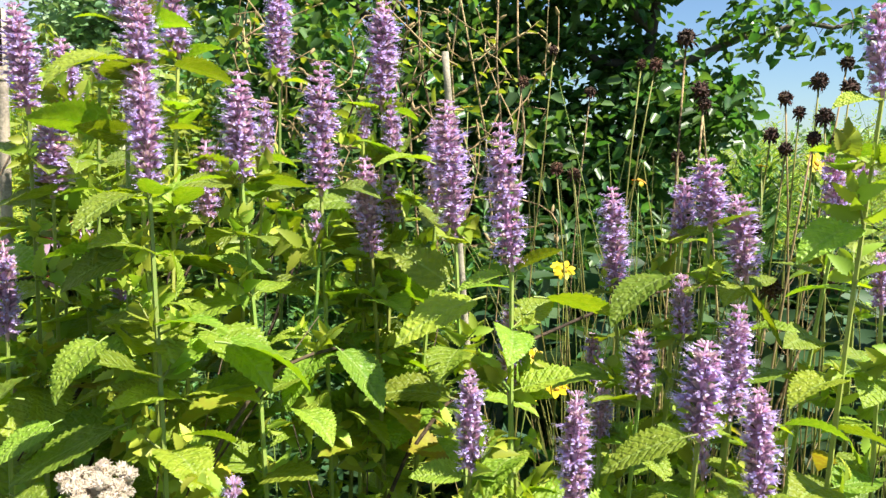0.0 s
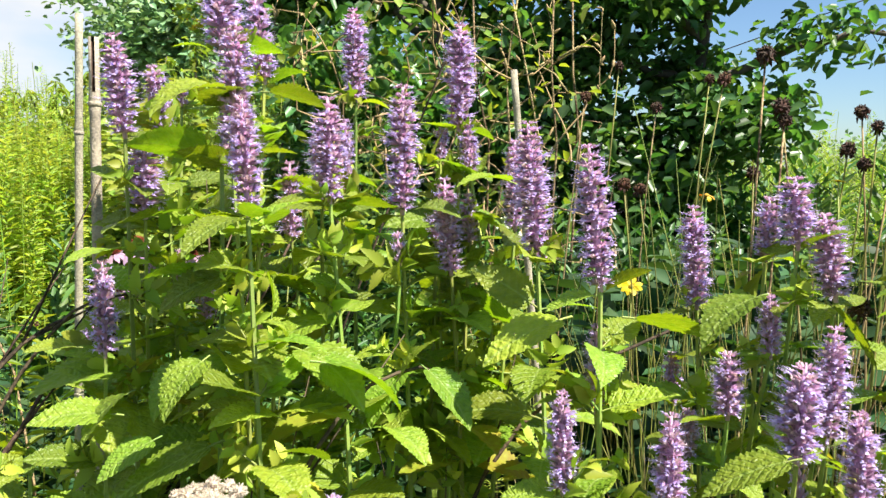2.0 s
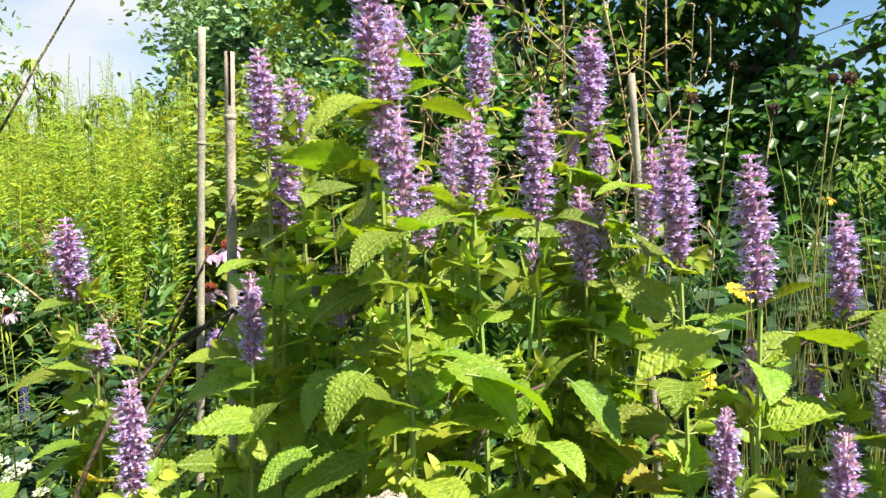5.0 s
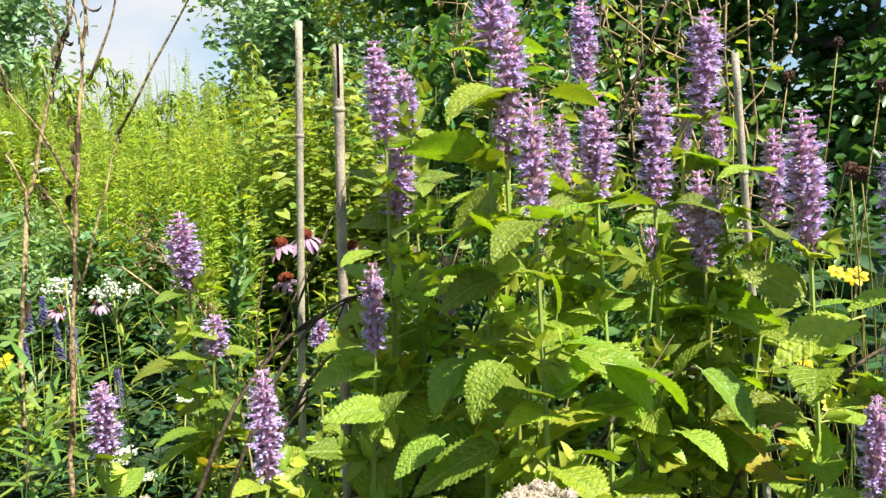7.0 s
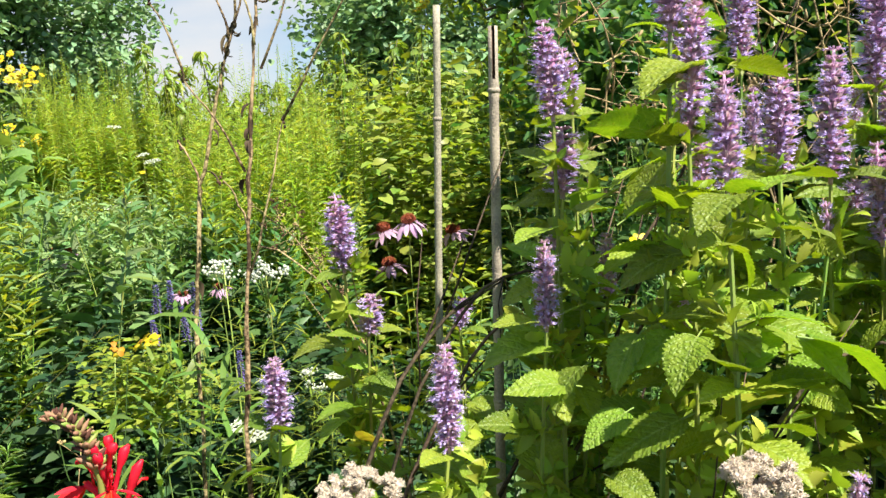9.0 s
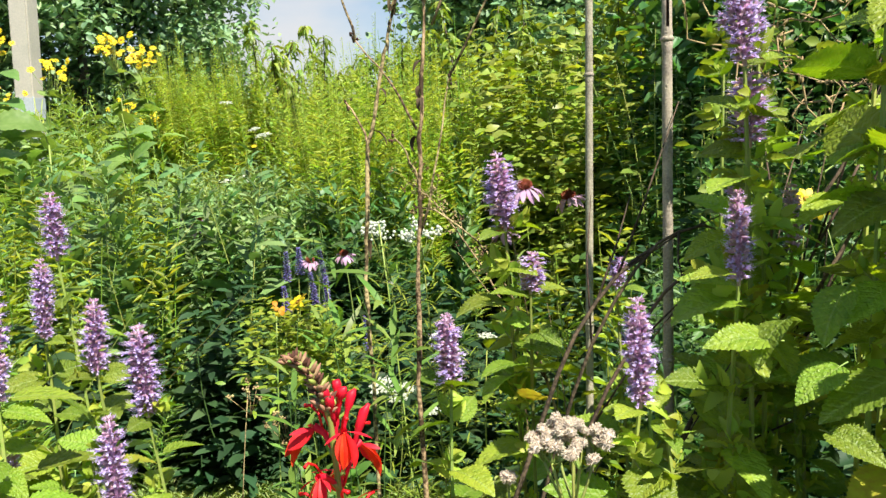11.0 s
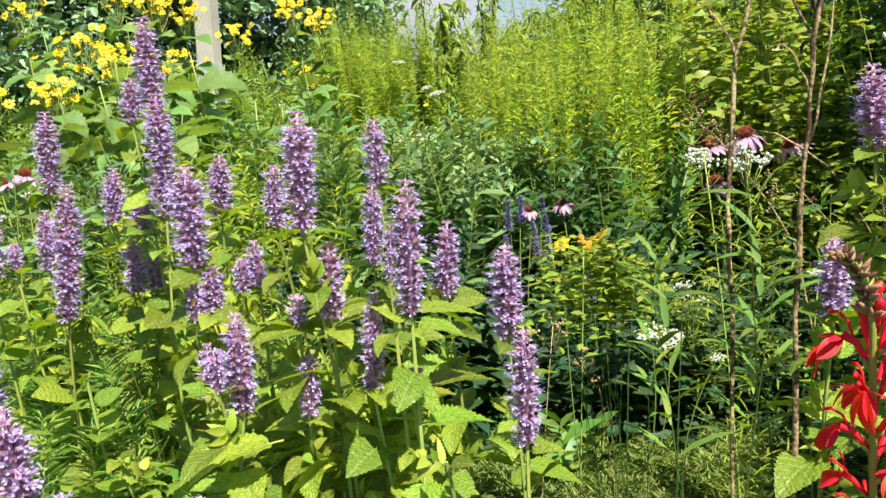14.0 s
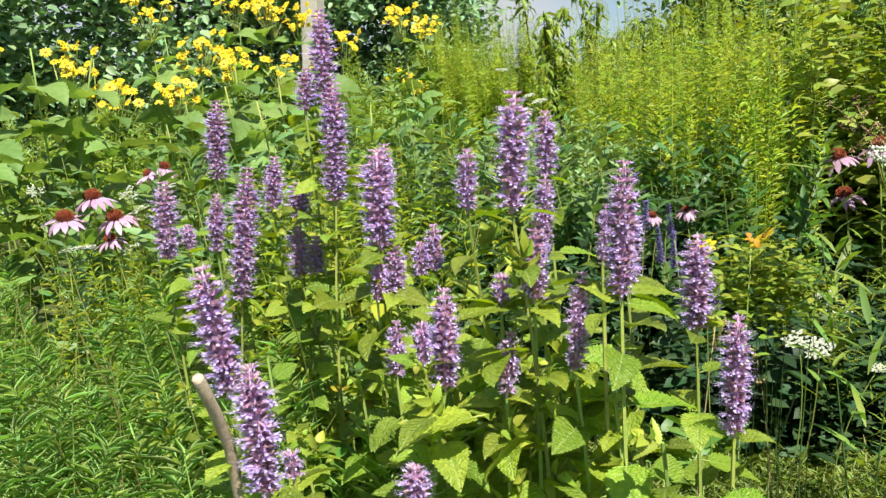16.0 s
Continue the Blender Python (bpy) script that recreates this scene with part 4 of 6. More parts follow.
for i, (x, y, z) in enumerate(SEEDS):
    rusty = i in (1, 2, 3, 19, 20)
    dark = i in (0, 5, 6, 15, 16, 18)
    ob, top, rng, pts = stemmed("seed_head_stalk", x, y, z, "thin stalk with a rust-brown dried seed head" if rusty else "thin stalk with a black dried seed head", "dried flower", "dried seed heads", 300 + i, 0.0017,
                                M_DRY if dark else (M_REED if i % 3 else M_STRAW))
    part("seed_head", HEADS[3] if rusty else HEADS[i % 3], ob, Matrix.Translation(top) @ trs(0, 0, 0, rng.uniform(-25, 25), rng.uniform(-25, 25), rng.uniform(0, 360), rng.uniform(0.85, 1.25)))


def rays(count, length, width, droop, seed, mats, disc=0.006, up=0.2, gap=0.0, domed=True):
    """A daisy head: ray petals round a domed disc."""
    rng = np.random.default_rng(seed)
    g = Geo()
    for i in range(count):
        if rng.random() < gap:
            continue
        a = 6.283 * i / count + rng.normal(0, 0.08)
        t = Geo()
        leaf(t, length * rng.uniform(0.85, 1.1), width, 5, 1, 0.2, droop * rng.uniform(0.6, 1.4), 0, 0, 0, 1.15)
        g.scatter(t.arrays(), mats_of([aim((math.cos(a) * disc * 0.7, math.sin(a) * disc * 0.7, 0), (math.cos(a), math.sin(a), up), rng.normal(0, 10))]))
    if domed:
        ball(g, (0, 0, 0.001), disc, 5, 9, 1, 0.55)
    return g.mesh("flower_head", mats)


DAISY = [rays(8, 0.02, 0.012, 0.5, 90 + i, [M_YELLOW, M_DISC], 0.005, 0.3, 0.0, False) for i in range(2)] + [rays(8, 0.016, 0.01, 1.6, 93, [M_ORANGE, M_DISC], 0.006, 0.2, 0.3, False)]
g = Geo()
ball(g, (0, 0, 0.001), 0.0055, 5, 9, 0, 0.6)
DISC = g.mesh("disc", [M_DISC])
TICK = [(0.508, 1.168, 1.082), (0.306, 1.443, 1.038), (0.183, 1.566, 0.849), (0.152, 1.267, 0.685), (0.140, 1.570, 0.658), (0.438, 1.196, 1.075), (-0.017, 1.578, 1.170), (0.585, 1.242, 1.132),
        (0.171, 1.397, 0.870), (0.100, 1.209, 0.698), (-1.457, 1.257, 0.671), (-1.25, 0.985, 0.756), (-1.25, 0.92, 0.76), (-0.401, 1.269, 0.881), (-0.425, 1.25, 0.90), (-3.94, 4.18, 0.83), (-3.87, 4.2, 0.88), (-3.98, 4.15, 0.77), (-3.8, 4.22, 0.87)]
for i, (x, y, z) in enumerate(TICK):
    faded = i in (1, 7, 12)
    bud = i in (5, 6)
    ob, top, rng, pts = stemmed("tickseed_flower", x, y, z, "faded orange tickseed flower on a thin stem" if faded else ("half-open yellow tickseed bud" if bud else "bright yellow tickseed flower on a thin green stem"), "flower", "yellow tickseed flowers", 340 + i, 0.0013)
    head = part("flower_head", DAISY[2] if faded else DAISY[i % 2], ob, Matrix.Translation(top) @ trs(0, 0, 0, rng.uniform(10, 60) if not bud else 0, rng.uniform(-20, 20), rng.uniform(-40, 40), 0.55 if bud else 0.95))
    part("disc", DISC, head, Matrix.Identity(4), "golden disc")


# ---- coneflowers ----
def cone_mesh(seed):
    rng = np.random.default_rng(seed)
    g = Geo()
    ball(g, (0, 0, 0.004), 0.0115, 6, 10, 0, 0.85)
    t = Geo()
    tube(t, [(0, 0, 0), (0, 0.004, 0)], [0.0011, 0.0003], 4, 0, False)
    ms = []
    for i in range(150):
        z = 1 - 1.25 * (i + 0.5) / 150
        a = i * 2.39996
        q = math.sqrt(max(0, 1 - z * z))
        d = (math.cos(a) * q, math.sin(a) * q, z * 0.85)
        ms.append(aim((d[0] * 0.0112, d[1] * 0.0112, 0.004 + d[2] * 0.0112), d))
    g.scatter(t.arrays(), mats_of(ms))
    return g.mesh("cone", [M_CONE])


CONE = cone_mesh(1)
RAYS = []
for i in range(4):
    g = Geo()
    leaf(g, 0.043, 0.0125, 7, 2, -0.15, (0.5, 0.8, 0.65, 1.1)[i], 0, 0, 0, 1.1, (0.1, -0.2, 0.2, 0)[i])
    RAYS.append(g.mesh("ray_petal", [M_PETAL]))
CONES = [(-1.591, 2.883, 0.69), (-1.419, 2.733, 0.745), (-1.309, 2.956, 0.675), (-1.557, 2.846, 0.55), (-2.79, 2.32, 0.65), (-2.75, 2.35, 0.665), (-3.355, 0.922, 0.71), (-3.387, 0.871, 0.785),
         (-3.422, 0.784, 0.728), (-3.283, 1.082, 0.862), (-1.923, 1.979, 0.60), (-1.851, 2.078, 0.605), (-3.306, 1.04, 0.842), (-3.37, 0.90, 0.64)]
for i, (x, y, z) in enumerate(CONES):
    ob, top, rng, pts = stemmed("coneflower", x, y, z, "purple coneflower with drooping pink rays and a rust-brown cone", "flower", "purple coneflowers", 380 + i, 0.0025)
    head = Matrix.Translation(top) @ trs(0, 0, 0, rng.uniform(-8, 18), rng.uniform(-14, 14), 0, 1.75 if i in (6, 7, 8) else (0.95 if i in (10, 11) else (1.25 if i in (9, 12, 13) else 1.85)))
    part("cone", CONE, ob, head @ Matrix.Diagonal((1.15, 1.15, 1.15, 1)))
    for k in range(13):
        a = 6.283 * k / 13
        part("ray_petal", RAYS[rng.integers(4)], ob, head @ aim((math.cos(a) * 0.009, math.sin(a) * 0.009, 0.0), (math.cos(a), math.sin(a), rng.normal(-0.14, 0.14)), rng.normal(0, 10), rng.uniform(0.85, 1.05)))
    for k in range(5):
        g = Geo()
        leaf(g, 0.11, 0.03, 7, 2, 0.3, 0.7, 0.03, 0.0, 0, 0.75)
        a = rng.uniform(0, 6.28)
        part("leaf", g.mesh("leaf", [M_DEEP]), ob, aim(Vector(pts[1 + k]), (math.cos(a), math.sin(a), 0.4)))


# ---- cardinal flower ----
def lobed_floret(seed):
    """A tube that arches out, three broad lobes that hang, two narrow ones that stand off, and the bent column."""
    rng = np.random.default_rng(seed)
    g = Geo()
    tube(g, [(0, 0, 0), (0, 0.006, 0.004), (0, 0.015, 0.009), (0, 0.024, 0.009)], [0.0013, 0.0021, 0.0024, 0.003], 7, 0, False)
    for dx, dz, L, w in ((0.0, -1.0, 0.030, 0.0125), (0.42, -1.0, 0.027, 0.011), (-0.42, -1.0, 0.027, 0.011), (0.9, -0.25, 0.020, 0.0042), (-0.9, -0.25, 0.020, 0.0042)):
        t = Geo()
        leaf(t, L * rng.uniform(0.85, 1.15), w, 7, 2, rng.uniform(0.2, 0.7), rng.uniform(0.2, 0.9), 0, 0, 0, 1.1, rng.uniform(-0.5, 0.5))
        g.scatter(t.arrays(), mats_of([aim((dx * 0.002, 0.023, 0.008), (dx + rng.normal(0, 0.12), 0.4, dz), rng.normal(0, 20))]))
    tube(g, [(0, 0.016, 0.009), (0, 0.026, 0.018), (0, 0.034, 0.02), (0, 0.038, 0.017)], [0.001, 0.0009, 0.0012, 0.0016], 6)
    tube(g, [(0, -0.004, -0.003), (0, 0.002, 0.0), (0, 0.006, 0.003)], [0.0009, 0.0022, 0.0018], 6, 1)
    return g.mesh("floret", [M_RED, M_STEM])


def cardinal(x, y, z, seed):
    rng = np.random.default_rng(seed)
    ob = thing("cardinal_flower", x, y, 0, "scarlet cardinal flower spike with drooping lobed petals", "flower")
    g = Geo()
    stalk = np.concatenate([bend((0, 0, 0), (-0.002, -0.004, z - 0.06), (0.006, 0, 0), 9), [(-0.005, -0.009, z - 0.036), (-0.010, -0.014, z - 0.016), (-0.018, -0.02, z - 0.004), (-0.026, -0.025, z - 0.006)]])
    tube(g, stalk, np.r_[np.linspace(0.0042, 0.0026, 9), 0.0024, 0.0022, 0.0018, 0.001], 7)
    part("stem", g.mesh("stem", [M_STEM]), ob)
    kinds = [lobed_floret(820 + i) for i in range(4)]
    for i in range(19):
        s = i / 18
        a = i * 2.4 + rng.normal(0, 0.25)
        h = z - 0.315 + 0.235 * s
        part("floret", kinds[i % 4], ob, aim((math.cos(a) * 0.003, math.sin(a) * 0.003, h), (math.cos(a), math.sin(a), 0.35 + 0.3 * rng.random()), rng.normal(0, 15), rng.uniform(0.95, 1.3)))
    for i, (a, h, L) in enumerate(((0.55, -0.12, 0.075), (0.9, -0.085, 0.05), (0.1, -0.06, 0.03), (2.2, -0.10, 0.045), (3.6, -0.075, 0.035), (5.0, -0.065, 0.03), (1.5, -0.05, 0.022), (4.3, -0.055, 0.025))):
        g = Geo()
        tube(g, [(0, 0, 0), (0, L * 0.3, 0.001), (0, L * 0.62, 0.002), (0, L * 0.72, 0.002), (0, L * 0.9, 0.002), (0, L, 0.0)], [0.0012, 0.002, 0.0021, 0.0038, 0.0042, 0.0012], 8)
        part("bud", g.mesh("bud", [M_RED]), ob, aim((math.cos(a) * 0.002, math.sin(a) * 0.002, z + h), (math.cos(a) * 0.38, math.sin(a) * 0.38, 1.0), 0), "closed upright red bud")
    tip = [M_BUD, M_RUST, M_BUD, M_STEM, M_BUD, M_BUD, M_RUST]
    for i in range(90):
        s = i / 89
        k = 8.3 + 3.6 * s
        p = stalk[int(k)] + (stalk[min(12, int(k) + 1)] - stalk[int(k)]) * (k - int(k))
        a = i * 2.4
        d = Vector((math.cos(a) - 0.8 * s, math.sin(a) - 0.3 * s, 0.4 + 0.3 * math.sin(a * 3)))
        g = Geo()
        tube(g, [(0, 0, 0), (0, 0.004, 0.0), (0, 0.009, 0.001), (0, 0.015, 0.0025)], [0.0012, 0.0026, 0.0024, 0.0005], 6)
        part("bud", g.mesh("bud", [tip[i % 7]]), ob, aim(p, d, 0, rng.uniform(0.55, 0.95) * (1.15 - 0.4 * s)), "small withered bud")
    for i in range(8):
        a = i * 2.1
        g = Geo()
        leaf(g, 0.09, 0.026, 8, 2, 0.3, 0.8, 0.05, 0, 0, 0.8)
        part("leaf", g.mesh("leaf", [M_LIT]), ob, aim((0, 0, z - 0.30 - 0.05 * i), (math.cos(a), math.sin(a), 0.3)))


cardinal(-0.772, 0.373, 0.902, 8)


# ---- dried cream heads, Queen Anne's lace, white clusters, blue spikes ----
def tuft_mesh(seed):
    """A head of fine bristles round a small core."""
    rng = np.random.default_rng(seed)
    g = Geo()
    ball(g, (0, 0, 0), 0.005, 5, 8)
    t = Geo()
    tube(t, [(0, 0, 0), (0, 0.5, 0.02), (0, 1, -0.05)], [0.12, 0.11, 0.05], 3, 0, False)
    ms = []
    for k in range(150):
        d = Vector(rng.normal(0, 1, 3)).normalized()
        d.z = abs(d.z) * 1.2 - 0.25
        ms.append(aim(d * 0.003, d, rng.uniform(0, 90), rng.uniform(0.003, 0.0058)))
    g.scatter(t.arrays(), mats_of(ms))
    return g.mesh("tuft", [M_CREAM])


TUFTS = [tuft_mesh(860 + i) for i in range(4)]


def fluff(x, y, z, seed, r, count=7):
    ob, top, rng, pts = stemmed("boneset", x, y, z - 0.085, "dried cream-white fluffy flower cluster on a branching stem", "dried flower", "cream fluffy clusters", seed, 0.0022)
    for b in range(count):
        a, q = b * 0.9 + rng.normal(0, 0.15), (r * rng.uniform(0.55, 0.8) if b else 0.0)
        e = top + Vector((math.cos(a) * q, math.sin(a) * q, 0.07 - 0.3 * q + rng.normal(0, 0.003)))
        g = Geo()
        tube(g, bend(top - Vector((0, 0, 0.012 * (b % 3))), e - Vector((0, 0, 0.012)), (0, 0, -0.006), 6), 0.0014, 5)
        branch = part("branch", g.mesh("branch", [M_STEM]), ob)
        for k in range(8 if count > 1 else 3):
            p = e + Vector((rng.normal(0, r * 0.22), rng.normal(0, r * 0.22), rng.normal(0.004, 0.004)))
            g = Geo()
            tube(g, bend(e - Vector((0, 0, 0.014)), p, (0, 0, -0.002), 4), 0.0008, 4)
            part("branchlet", g.mesh("branchlet", [M_STEM]), branch)
            part("tuft", TUFTS[rng.integers(4)], branch, Matrix.Translation(p) @ trs(0, 0, 0, rng.uniform(-20, 20), rng.uniform(-20, 20), rng.uniform(0, 360), rng.uniform(0.65, 0.95)))


fluff(-0.272, 0.512, 0.846, 420, 0.030)
fluff(-0.612, 0.508, 0.806, 421, 0.035)
fluff(-0.672, 0.50, 0.752, 422, 0.012, 1)


def umbel_mesh(seed, r):
    rng = np.random.default_rng(seed)
    g = Geo()
    t = Geo()
    for k in range(6):
        a = 6.283 * k / 6
        chip(t, 0.0036, 0.003, 0.1, 0.3)
        t.v[-1] = np.array([Vector(v) @ Matrix.Rotation(a, 3, "Z") for v in t.v[-1]])
    ta = t.arrays()
    ms = []
    for i in range(22):
        a, q = i * 2.4, r * math.sqrt((i + 0.5) / 22)
        c = Vector((math.cos(a) * q, math.sin(a) * q, -0.12 * q * q / r + rng.normal(0, 0.0015)))
        tube(g, bend((0, 0, -r * 0.8), c, (0, 0, -0.002), 4), 0.0005, 3, 1, False)
        for k in range(9):
            o = Vector((rng.normal(0, r * 0.075), rng.normal(0, r * 0.075), rng.normal(0, 0.0008)))
            ms.append(trs(*(c + o), rng.uniform(-20, 20), rng.uniform(-20, 20), rng.uniform(0, 90), r / 0.03))
    g.scatter(ta, mats_of(ms))
    return g.mesh("umbel", [M_WHITE, M_STEM])


UMBEL = [umbel_mesh(i, 0.03) for i in range(2)]
LACE = [(-1.286, 1.311, 0.476), (-1.25, 1.33, 0.455), (-1.118, 1.227, 0.467), (-4.078, 4.214, 1.19), (-3.797, 3.984, 0.70), (-3.74, 3.99, 0.675), (-3.86, 4.206, 1.0),
        (-3.74, 4.15, 0.96), (-0.913, 1.049, 0.698), (-3.33, 3.86, 0.86), (-3.9, 3.9, 0.68), (-3.5, 1.2, 0.78), (-3.35, 1.0, 0.73), (-2.95, 0.6, 0.70)]
for i, (x, y, z) in enumerate(LACE):
    ob, top, rng, pts = stemmed("queen_annes_lace", x, y, z, "flat white umbel of Queen Anne's lace on a thin stem", "flower", "white umbels", 440 + i, 0.0014)
    part("umbel", UMBEL[i % 2], ob, Matrix.Translation(top) @ trs(0, 0, 0, rng.uniform(18, 34) if i < 2 else rng.uniform(-5, 25), rng.uniform(-15, 15), 0, (0.5 if i in (2, 8) else 1.0) if i < 3 or i == 8 else rng.uniform(1.3, 1.8)))

MINT = [(-1.069, 0.982, 0.9), (-1.01, 1.014, 0.892), (-0.06, 1.35, 0.99), (-3.46, 0.72, 0.845), (-3.336, 0.977, 0.80), (-3.32, 0.96, 0.63), (-1.317, 1.70, 0.46)]
for i, (x, y, z) in enumerate(MINT):
    ob, top, rng, pts = stemmed("mountain_mint", x, y, z, "small white flower clusters above needle-thin green leaves", "flower", "white clusters", 470 + i, 0.0014)
    for q in range(6):
        c0 = Vector((rng.normal(0, 0.016), rng.normal(0, 0.016), rng.normal(-0.012, 0.012)))
        g = Geo()
        tube(g, [top - Vector((0, 0, 0.07)), top + c0], 0.0008, 4)
        part("branchlet", g.mesh("branchlet", [M_STEM]), ob)
        g = Geo()
        for k in range(14):
            ball(g, rng.normal(0, 1, 3) * (0.007, 0.007, 0.0045), rng.uniform(0.002, 0.0036), 3, 5)
        part("flower_head", g.mesh("flower_head", [M_WHITE]), ob, Matrix.Translation(top + c0), "white")
    g = Geo()
    for k in range(260):
        t = Geo()
        leaf(t, rng.uniform(0.03, 0.055), 0.0034, 3, 1, 0.2, 0.5)
        a, s = rng.uniform(0, 6.28), rng.uniform(0.4, 0.97)
        p = pts[min(8, int(s * 8))]
        g.scatter(t.arrays(), mats_of([aim(p + rng.normal(0, 0.03, 3), (math.cos(a), math.sin(a), 0.7))]))
    tagged(part("leaves", g.mesh("leaves", [M_TICK]), ob), "needle-thin green leaves", kind="stuff")

for i, (x, y, z) in enumerate(((-1.292, 0.874, 0.63), (-1.227, 0.882, 0.576))):
    ob, top, rng, pts = stemmed("dried_weed", x, y, z, "thin dead twig with small tan seed clusters", "dried flower", "dried weeds", 490 + i, 0.001, M_DRY, 0.05)
    for q in range(5):
        c0 = Vector((rng.normal(0, 0.016), rng.normal(0, 0.016), rng.normal(0, 0.012)))
        g = Geo()
        tube(g, [top - Vector((0, 0, 0.05)), top + c0], 0.0006, 4)
        part("twig", g.mesh("twig", [M_STRAW]), ob)
        g = Geo()
        for k in range(9):
            ball(g, rng.normal(0, 1, 3) * 0.003, rng.uniform(0.0016, 0.003), 3, 5)
        tagged(part("seed_head", g.mesh("seed_head", [M_STRAW]), ob, Matrix.Translation(top + c0), "tan"), "tan", kind="stuff")

plume = thing("dried_weed", -0.93, 1.33, 0, "arching dead stem hung with small tan seed clusters", "dried flower", "dried weeds")
arch = np.array([(0, 0, 0), (-0.03, 0.02, 0.45), (-0.075, 0.04, 0.66), (-0.119, 0.05, 0.735), (-0.174, 0.05, 0.813), (-0.23, 0.05, 0.885), (-0.294, 0.05, 0.93)])
g = Geo()
tube(g, arch, np.linspace(0.0028, 0.001, 7), 6)
part("stem", g.mesh("stem", [M_DRY]), plume)
rng = np.random.default_rng(66)
for i in range(34):
    k = 3 + 3 * rng.random() ** 0.8
    p = arch[int(k)] + (arch[min(6, int(k) + 1)] - arch[int(k)]) * (k - int(k))
    q = p + rng.normal(0, 0.022, 3) + (0, 0, 0.012)
    g = Geo()
    tube(g, [p, (p + q) / 2 + (0, 0, 0.004), q], 0.0006, 4)
    twig = part("twig", g.mesh("twig", [M_STRAW]), plume)
    g = Geo()
    for k in range(10):
        ball(g, q + rng.normal(0, 1, 3) * 0.0045, rng.uniform(0.0014, 0.0028), 3, 5)
    tagged(part("seed_head", g.mesh("seed_head", [M_RUST if i % 3 == 0 else M_STRAW]), twig), "tan", kind="stuff")

VERVAIN = [(-1.934, 1.867, 0.649), (-1.9, 1.889, 0.66), (-1.842, 1.921, 0.648), (-1.865, 1.892, 0.576), (-1.822, 1.913, 0.56), (-1.937, 1.841, 0.543), (-1.699, 1.937, 0.43)]
SALVIA = Geo()
for i in range(90):
    s = i / 90
    a = i * 2.4
    t = Geo()
    leaf(t, 0.008 * (1.1 - 0.6 * s), 0.004, 3, 1, 0.3, 0.5)
    SALVIA.scatter(t.arrays(), mats_of([aim((0, 0, -0.07 + 0.075 * s), (math.cos(a), math.sin(a), 0.5))]))
SALVIA = SALVIA.mesh("flower_spike", [M_BLUE])
for i, (x, y, z) in enumerate(VERVAIN):
    ob, top, rng, pts = stemmed("blue_sage", x, y, z, "slim blue-violet flower spike in the shade", "flower", "slim blue spikes", 500 + i, 0.0016, None, 0.03)
    part("flower_spike", SALVIA, ob, Matrix.Translation(top) @ trs(0, 0, 0, rng.uniform(-5, 5), rng.uniform(-5, 5), 0, (2.3, 2.3, rng.uniform(1.2, 1.6))))


# ---- cup plants with yellow flowers, and the post behind them ----
BIGDAISY = [rays(13, 0.021, 0.008, 0.5, 110 + i, [M_YELLOW, M_DISC], 0.0065, 0.25) for i in range(3)]
CUPLEAF = []
for i in range(4):
    g = Geo()
    leaf(g, 0.26, 0.15, 18, 2, 0.4, 0.5 + 0.3 * i, 0.09, 0.01, 0, 0.7, (0.3, -0.4, 0.5, -0.2)[i])
    CUPLEAF.append(g.mesh("leaf", [material("cup plant leaf %s" % "abcd"[i], (0.14, 0.245, 0.055), (0.21, 0.31, 0.095), 0.5, 0.32, (2.0, 1.9, 0.7), 0.3, 0.02, 40, 0.3)]))


def cup_plant(x, y, z, seed, flowers):
    ob, top, rng, pts = stemmed("cup_plant", x, y, z, "tall cup plant with clustered yellow daisy flowers and large leaves" if flowers else "tall leafy plant with large rough green leaves", "cup plant", "cup plants", seed, 0.0045, None, 0.12)
    for k in range(round(flowers * 3)):
        a, q = rng.uniform(0, 6.28), 0.13 * rng.random() ** 0.8
        p = top + Vector((math.cos(a) * q, math.sin(a) * q, rng.uniform(-0.09, 0.05)))
        g = Geo()
        tube(g, bend(top - Vector((0, 0, 0.2)), p, (0, 0, -0.02), 6), 0.0016, 4)
        part("branch", g.mesh("branch", [M_STEM]), ob)
        part("flower_head", BIGDAISY[rng.integers(3)], ob, Matrix.Translation(p) @ trs(0, 0, 0, rng.uniform(25, 80), 0, rng.uniform(-60, 60) + 50, rng.uniform(0.8, 1.2)))
    for k in range(22):
        s = 0.2 + 0.035 * k
        a = k // 2 * 1.57 + (k % 2) * 3.14 + rng.normal(0, 0.3)
        i = min(7, int(s * 8))
        part("leaf", CUPLEAF[rng.integers(4)], ob, aim(Vector(pts[i]), (math.cos(a), math.sin(a), rng.uniform(0.0, 0.7)), rng.normal(0, 25), rng.uniform(0.5, 1.05) * (0.85 if x > -3.8 else 1.0)))


